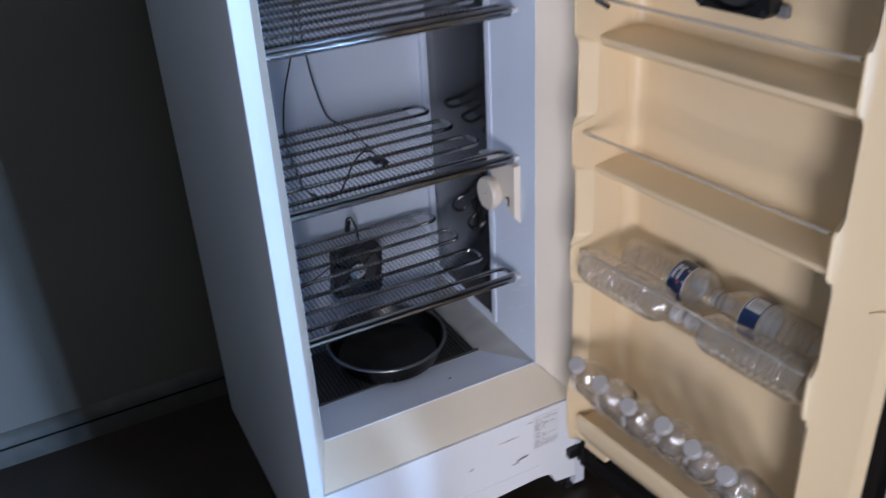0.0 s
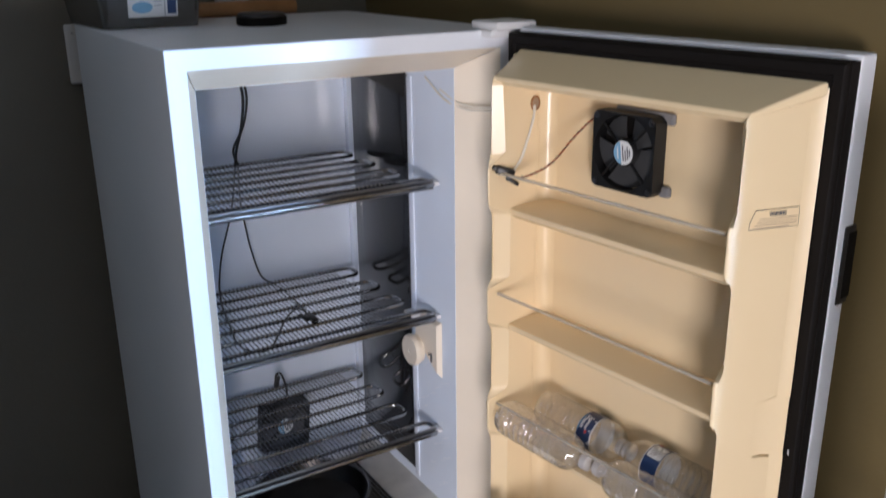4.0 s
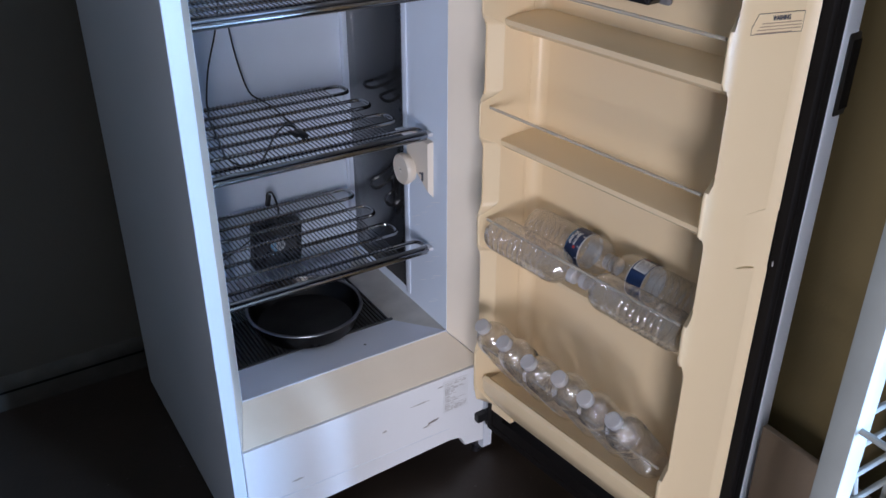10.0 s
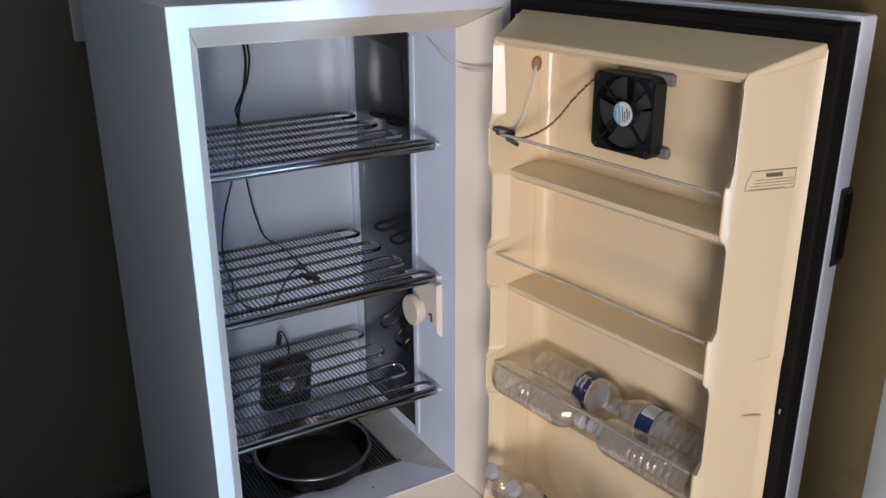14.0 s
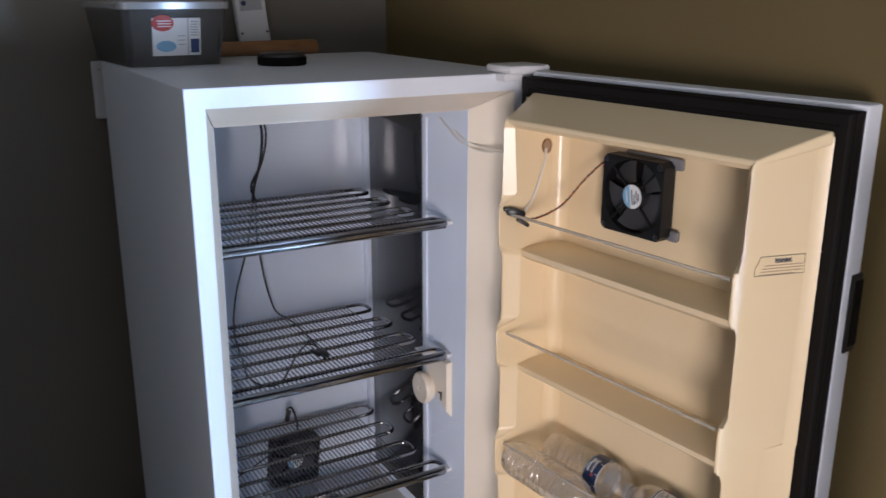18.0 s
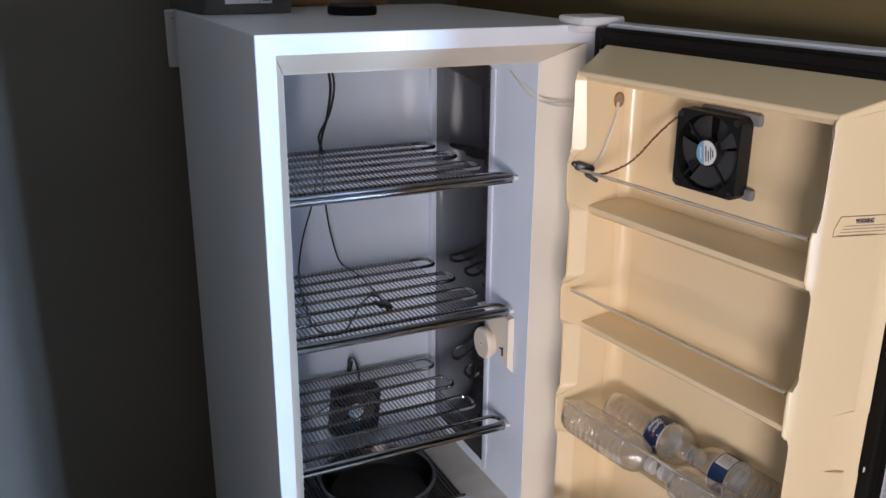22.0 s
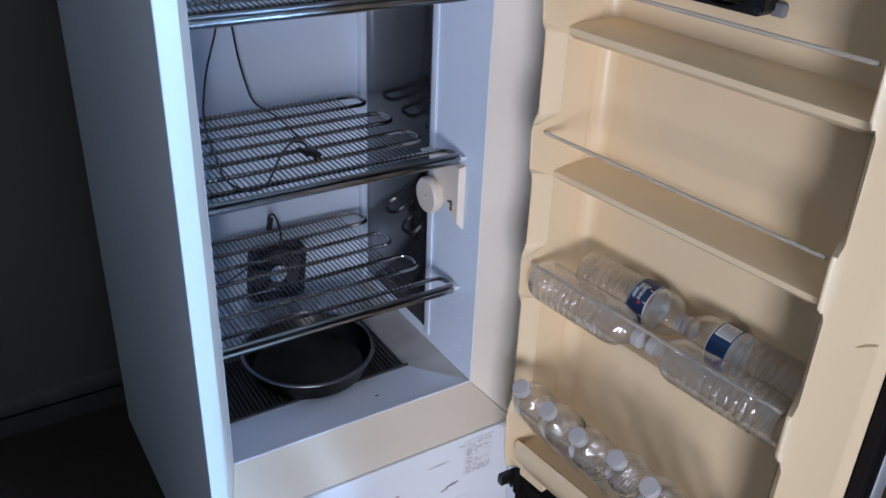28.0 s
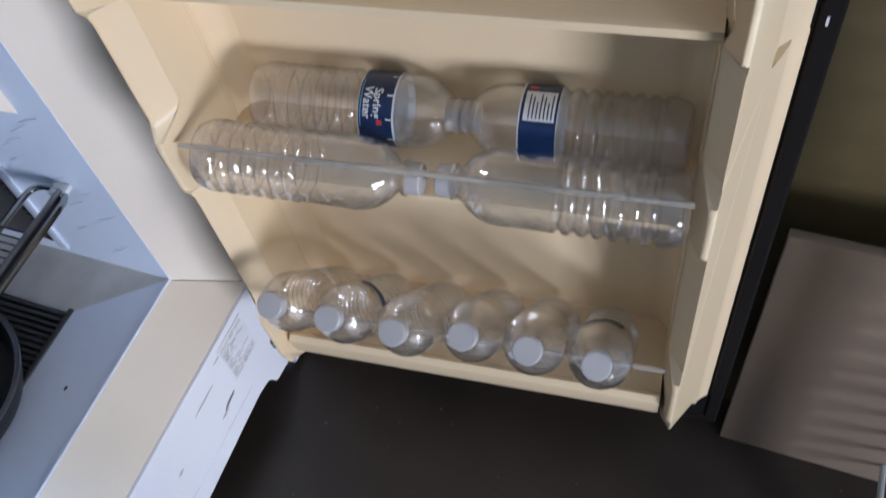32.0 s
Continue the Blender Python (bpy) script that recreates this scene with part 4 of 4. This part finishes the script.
part("latch", box(0.004, 0.024, -0.004, 0.004, -0.0085, -0.003, 0.002), M["black"], clip, m=pose(0, 0, 0, 0, 12))
part("collar", box(-0.02, -0.01, -0.005, 0.005, -0.001, 0.005, 0.002), M["black"], clip)

# ---- on top of the freezer ----
tub = thing("plastic_tub", pose(0.091, 0.558, H, 0, 0, 3.5), "smoky clear plastic tub with a printed sticker", "tub")
bm = bmesh.new()
lo = [(-0.089, -0.1315), (0.089, -0.1315), (0.089, 0.1315), (-0.089, 0.1315)]
hi = [(x * 1.15, y * 1.13) for x, y in lo]


def rounded(pts, z, r, n=5):
    out = []
    for (x, y) in pts:
        sx, sy = math.copysign(1, x), math.copysign(1, y)
        a0 = {(-1, -1): math.pi, (1, -1): 1.5 * math.pi, (1, 1): 0, (-1, 1): 0.5 * math.pi}[(sx, sy)]
        for k in range(n):
            a = a0 + 0.5 * math.pi * k / (n - 1)
            out.append((x - sx * r + r * math.cos(a), y - sy * r + r * math.sin(a), z))
    return out


rings = [[bm.verts.new(c) for c in rounded(p, z, r)] for p, z, r in ((lo, 0.001, 0.014), (hi, 0.112, 0.018), ([(x * 0.985, y * 0.985) for x, y in hi], 0.112, 0.018), ([(x * 0.975, y * 0.975) for x, y in lo], 0.004, 0.013))]
for a, b in zip(rings, rings[1:]):
    for k in range(20):
        bm.faces.new((a[k], a[(k + 1) % 20], b[(k + 1) % 20], b[k]))
bm.faces.new(rings[0])
bm.faces.new(rings[-1])
part("body", bm, M["tub"], tub)
bm = bmesh.new()
rr = [[bm.verts.new(c) for c in rounded([(x * f, y * f) for x, y in hi], z, 0.019)] for f, z in ((1.0, 0.106), (1.045, 0.106), (1.05, 0.118), (1.02, 0.121), (0.98, 0.1185))]
for a, b in zip(rr, rr[1:]):
    for k in range(20):
        bm.faces.new((a[k], a[(k + 1) % 20], b[(k + 1) % 20], b[k]))
bm.faces.new(rr[-1])
part("lid", bm, M["tublid"], tub, "pale translucent lid")
tilt = math.degrees(math.atan2(0.1315 * 0.13, 0.111))
sk = part("sticker", box(-0.05, 0.042, -0.0006, 0.0002, -0.036, 0.034, 0.0002, 1), M["paper"], tub, "white printed sticker with a red bubble and blue box", m=pose(0.004, -0.1412, 0.056, tilt))
part("red_bubble", lathe([(0.021, 0), (0.021, 0.0006), (0.0, 0.0006)], 24), M["labelred"], sk, m=pose(-0.03, -0.0006, 0.025, 90) @ Matrix.Diagonal((1, 0.72, 1, 1)))
part("picture", lathe([(0.019, 0), (0.019, 0.0006), (0.0, 0.0006)], 24), M["sky"], sk, m=pose(-0.024, -0.0006, -0.018, 90) @ Matrix.Diagonal((1, 0.55, 1, 1)))
part("divider", box(0.0165, 0.019, -0.0011, -0.0006, -0.036, 0.034), M["grey"], sk)
part("blue_box", box(0.0225, 0.039, -0.0012, -0.0006, -0.031, -0.005), M["labelbright"], sk)
for k in range(6):
    part("print_line", box(0.0225, 0.037, -0.0012, -0.0006, 0.026 - 0.005 * k, 0.0285 - 0.005 * k), M["grey"], sk)
for k in range(3):
    part("print_line", box(-0.002, 0.012, -0.0012, -0.0006, 0.0 - 0.008 * k, 0.002 - 0.008 * k), M["grey"], sk)
    part("bubble_line", box(-0.04, -0.015, -0.0018, -0.0012, 0.018 + 0.005 * k, 0.02 + 0.005 * k), M["paper"], sk)

dev = thing("handheld_controller", pose(0.357, 0.728, H + 0.0015, -7, -4, 0), "pale grey handheld controller leaning on the wall", "controller")
part("case", box(-0.037, 0.037, -0.012, 0.012, 0.0, 0.207, 0.006), M["device"], dev)
fp = part("face_plate", box(-0.026, 0.026, -0.0132, -0.0118, 0.095, 0.183, 0.0006), M["grey"], dev)
part("display", box(-0.014, 0.014, -0.0142, -0.0128, 0.151, 0.169, 0.0005), M["foilsticker"], fp)
for x in (-0.017, 0.0, 0.015):
    part("button", box(x - 0.006, x + 0.006, -0.0146, -0.0128, 0.125, 0.136, 0.001), M["device"], fp)
part("button", lathe([(0.006, 0), (0.0058, 0.0016), (0, 0.0016)], 16), M["labelblue"], fp, m=pose(-0.017, -0.0128, 0.112, 90))
for x in (-0.03, 0.03):
    for zz in (0.045, 0.2):
        part("screw", lathe([(0.003, 0), (0.003, 0.001), (0, 0.0012)], 10), M["bolt"], dev, m=pose(x, -0.0118, zz, 90))

ham = thing("wooden_roller", pose(0.34, 0.645, H + 0.0165, 0, 0, 5), "tan wooden roller lying on the freezer top", "roller")
part("shaft", lathe([(0.0, -0.16), (0.012, -0.16), (0.0155, -0.155), (0.016, -0.05), (0.0165, 0.03), (0.0165, 0.13), (0.0155, 0.136), (0.0, 0.137)], 22), M["wood"], ham, m=pose(0, 0, 0, 0, 90, 0))
puck = thing("round_tin", pose(0.288, 0.368, H) @ Matrix.Diagonal((0.9, 0.9, 0.95, 1)), "small round dark tin lying on the freezer top", "tin")
part("tin_base", lathe([(0.0, 0.0), (0.05, 0.0), (0.053, 0.003), (0.053, 0.016), (0.05, 0.018), (0.0, 0.018)], 36), M["gasket"], puck)
part("tin_lid", lathe([(0.0, 0.0245), (0.046, 0.0245), (0.05, 0.022), (0.0505, 0.0165), (0.0, 0.0165)], 36), M["bolt"], puck)

# ---- beside the door ----
brd = thing("tan_board", pose(0.677, -0.654, 0.0005, 0, 0, -90.6) @ pose(0, 0, 0, 1.0), "tan fibreboard sheet leaning on the wall behind the door", "board")
part("sheet", box(0.0, 0.46, -0.006, 0.006, 0.0, 0.519, 0.002), M["board"], brd, m=pose(0, 0, 0, 0, 0, 0))

RX, RY, RH = 0.50, -0.878, 1.176
rack = thing("metal_rack", pose(0, 0, 0), "white painted metal rack with a wire end frame", "rack")


def rack_post(x, y):
    p = part("post", box(x, x + 0.034, y, y + 0.034, 0.0, RH, 0.003), M["rack"], rack)
    part("end_cap", box(x - 0.002, x + 0.037, y - 0.002, y + 0.037, RH + 0.001, RH + 0.075, 0.012, 3), M["device"], p, "white plastic end cap")
    for zz in (1.043, 0.42):
        part("bolt", lathe([(0.009, 0.0), (0.0088, 0.002), (0.006, 0.004), (0.002, 0.0042), (0.0018, 0.003), (0.0, 0.003)], 20), M["bolt"], p, "dark round bolt head", m=pose(x - 0.0002, y + 0.019, zz, 0, -90))
    return p


for yy in (RY, RY - 0.58):
    rack_post(RX, yy)
    rack_post(RX + 0.18, yy)
    rung = mesh_of("rung", tube([(RX + 0.022, 0, 0), (RX + 0.182, 0, 0)], 0.0042, 8), M["rack"])
    for k in range(14):
        ob = new("rung", rung)
        ob.parent, ob.location = rack, (0, yy + 0.018, 0.06 + k * 0.052)
    part("brace", tube([(RX + 0.03, yy + 0.024, 0.76), (RX + 0.182, yy + 0.024, 0.30)], 0.0045, 8), M["rack"], rack)
for zz in (0.74, 0.3):
    for xx in (RX + 0.012, RX + 0.192):
        part("shelf_wire", tube([(xx, RY + 0.002, zz), (xx, RY - 0.54, zz)], 0.0045, 8), M["rack"], rack)

# crumbs and grit on the floor, and flecks on the cabinet floor
rng = random.Random(11)
bm = bmesh.new()
for k in range(70):
    x, y = rng.uniform(0.3, 0.68), rng.uniform(-0.9, 0.0)
    if k < 18:
        x, y = rng.uniform(-0.4, 0.0), rng.uniform(0.0, 0.7)
    r = rng.uniform(0.0008, 0.0026) * (1.6 if k % 9 == 0 else 1)
    v = bmesh.ops.create_icosphere(bm, subdivisions=1, radius=r)["verts"]
    for w in v:
        w.co = Vector((x + w.co.x * rng.uniform(0.7, 1.6), y + w.co.y * rng.uniform(0.7, 1.5), 0.0003 + max(0.0, w.co.z * 0.5)))
solid("floor_grit", bm, M["base"], "scattered crumbs and grit on the dark floor", "grit", kind="stuff")
for x, y, r in ((0.354, 0.113, 0.0028), (0.30, 0.18, 0.0012), (0.44, 0.14, 0.001)):
    solid("crumb", lathe([(0.0, 0.0), (r, 0.0002), (r * 0.8, r * 0.5), (0.0, r * 0.6)], 9), M["ink"], "dark crumb on the freezer floor", "crumb", m=pose(x, y, LZ0 + 0.002 - 0.008 * min(1, max(0, (y - LY) / 0.123)) + 0.0004) @ Matrix.Diagonal((1.5, 0.8, 1, 1)), group="crumbs")
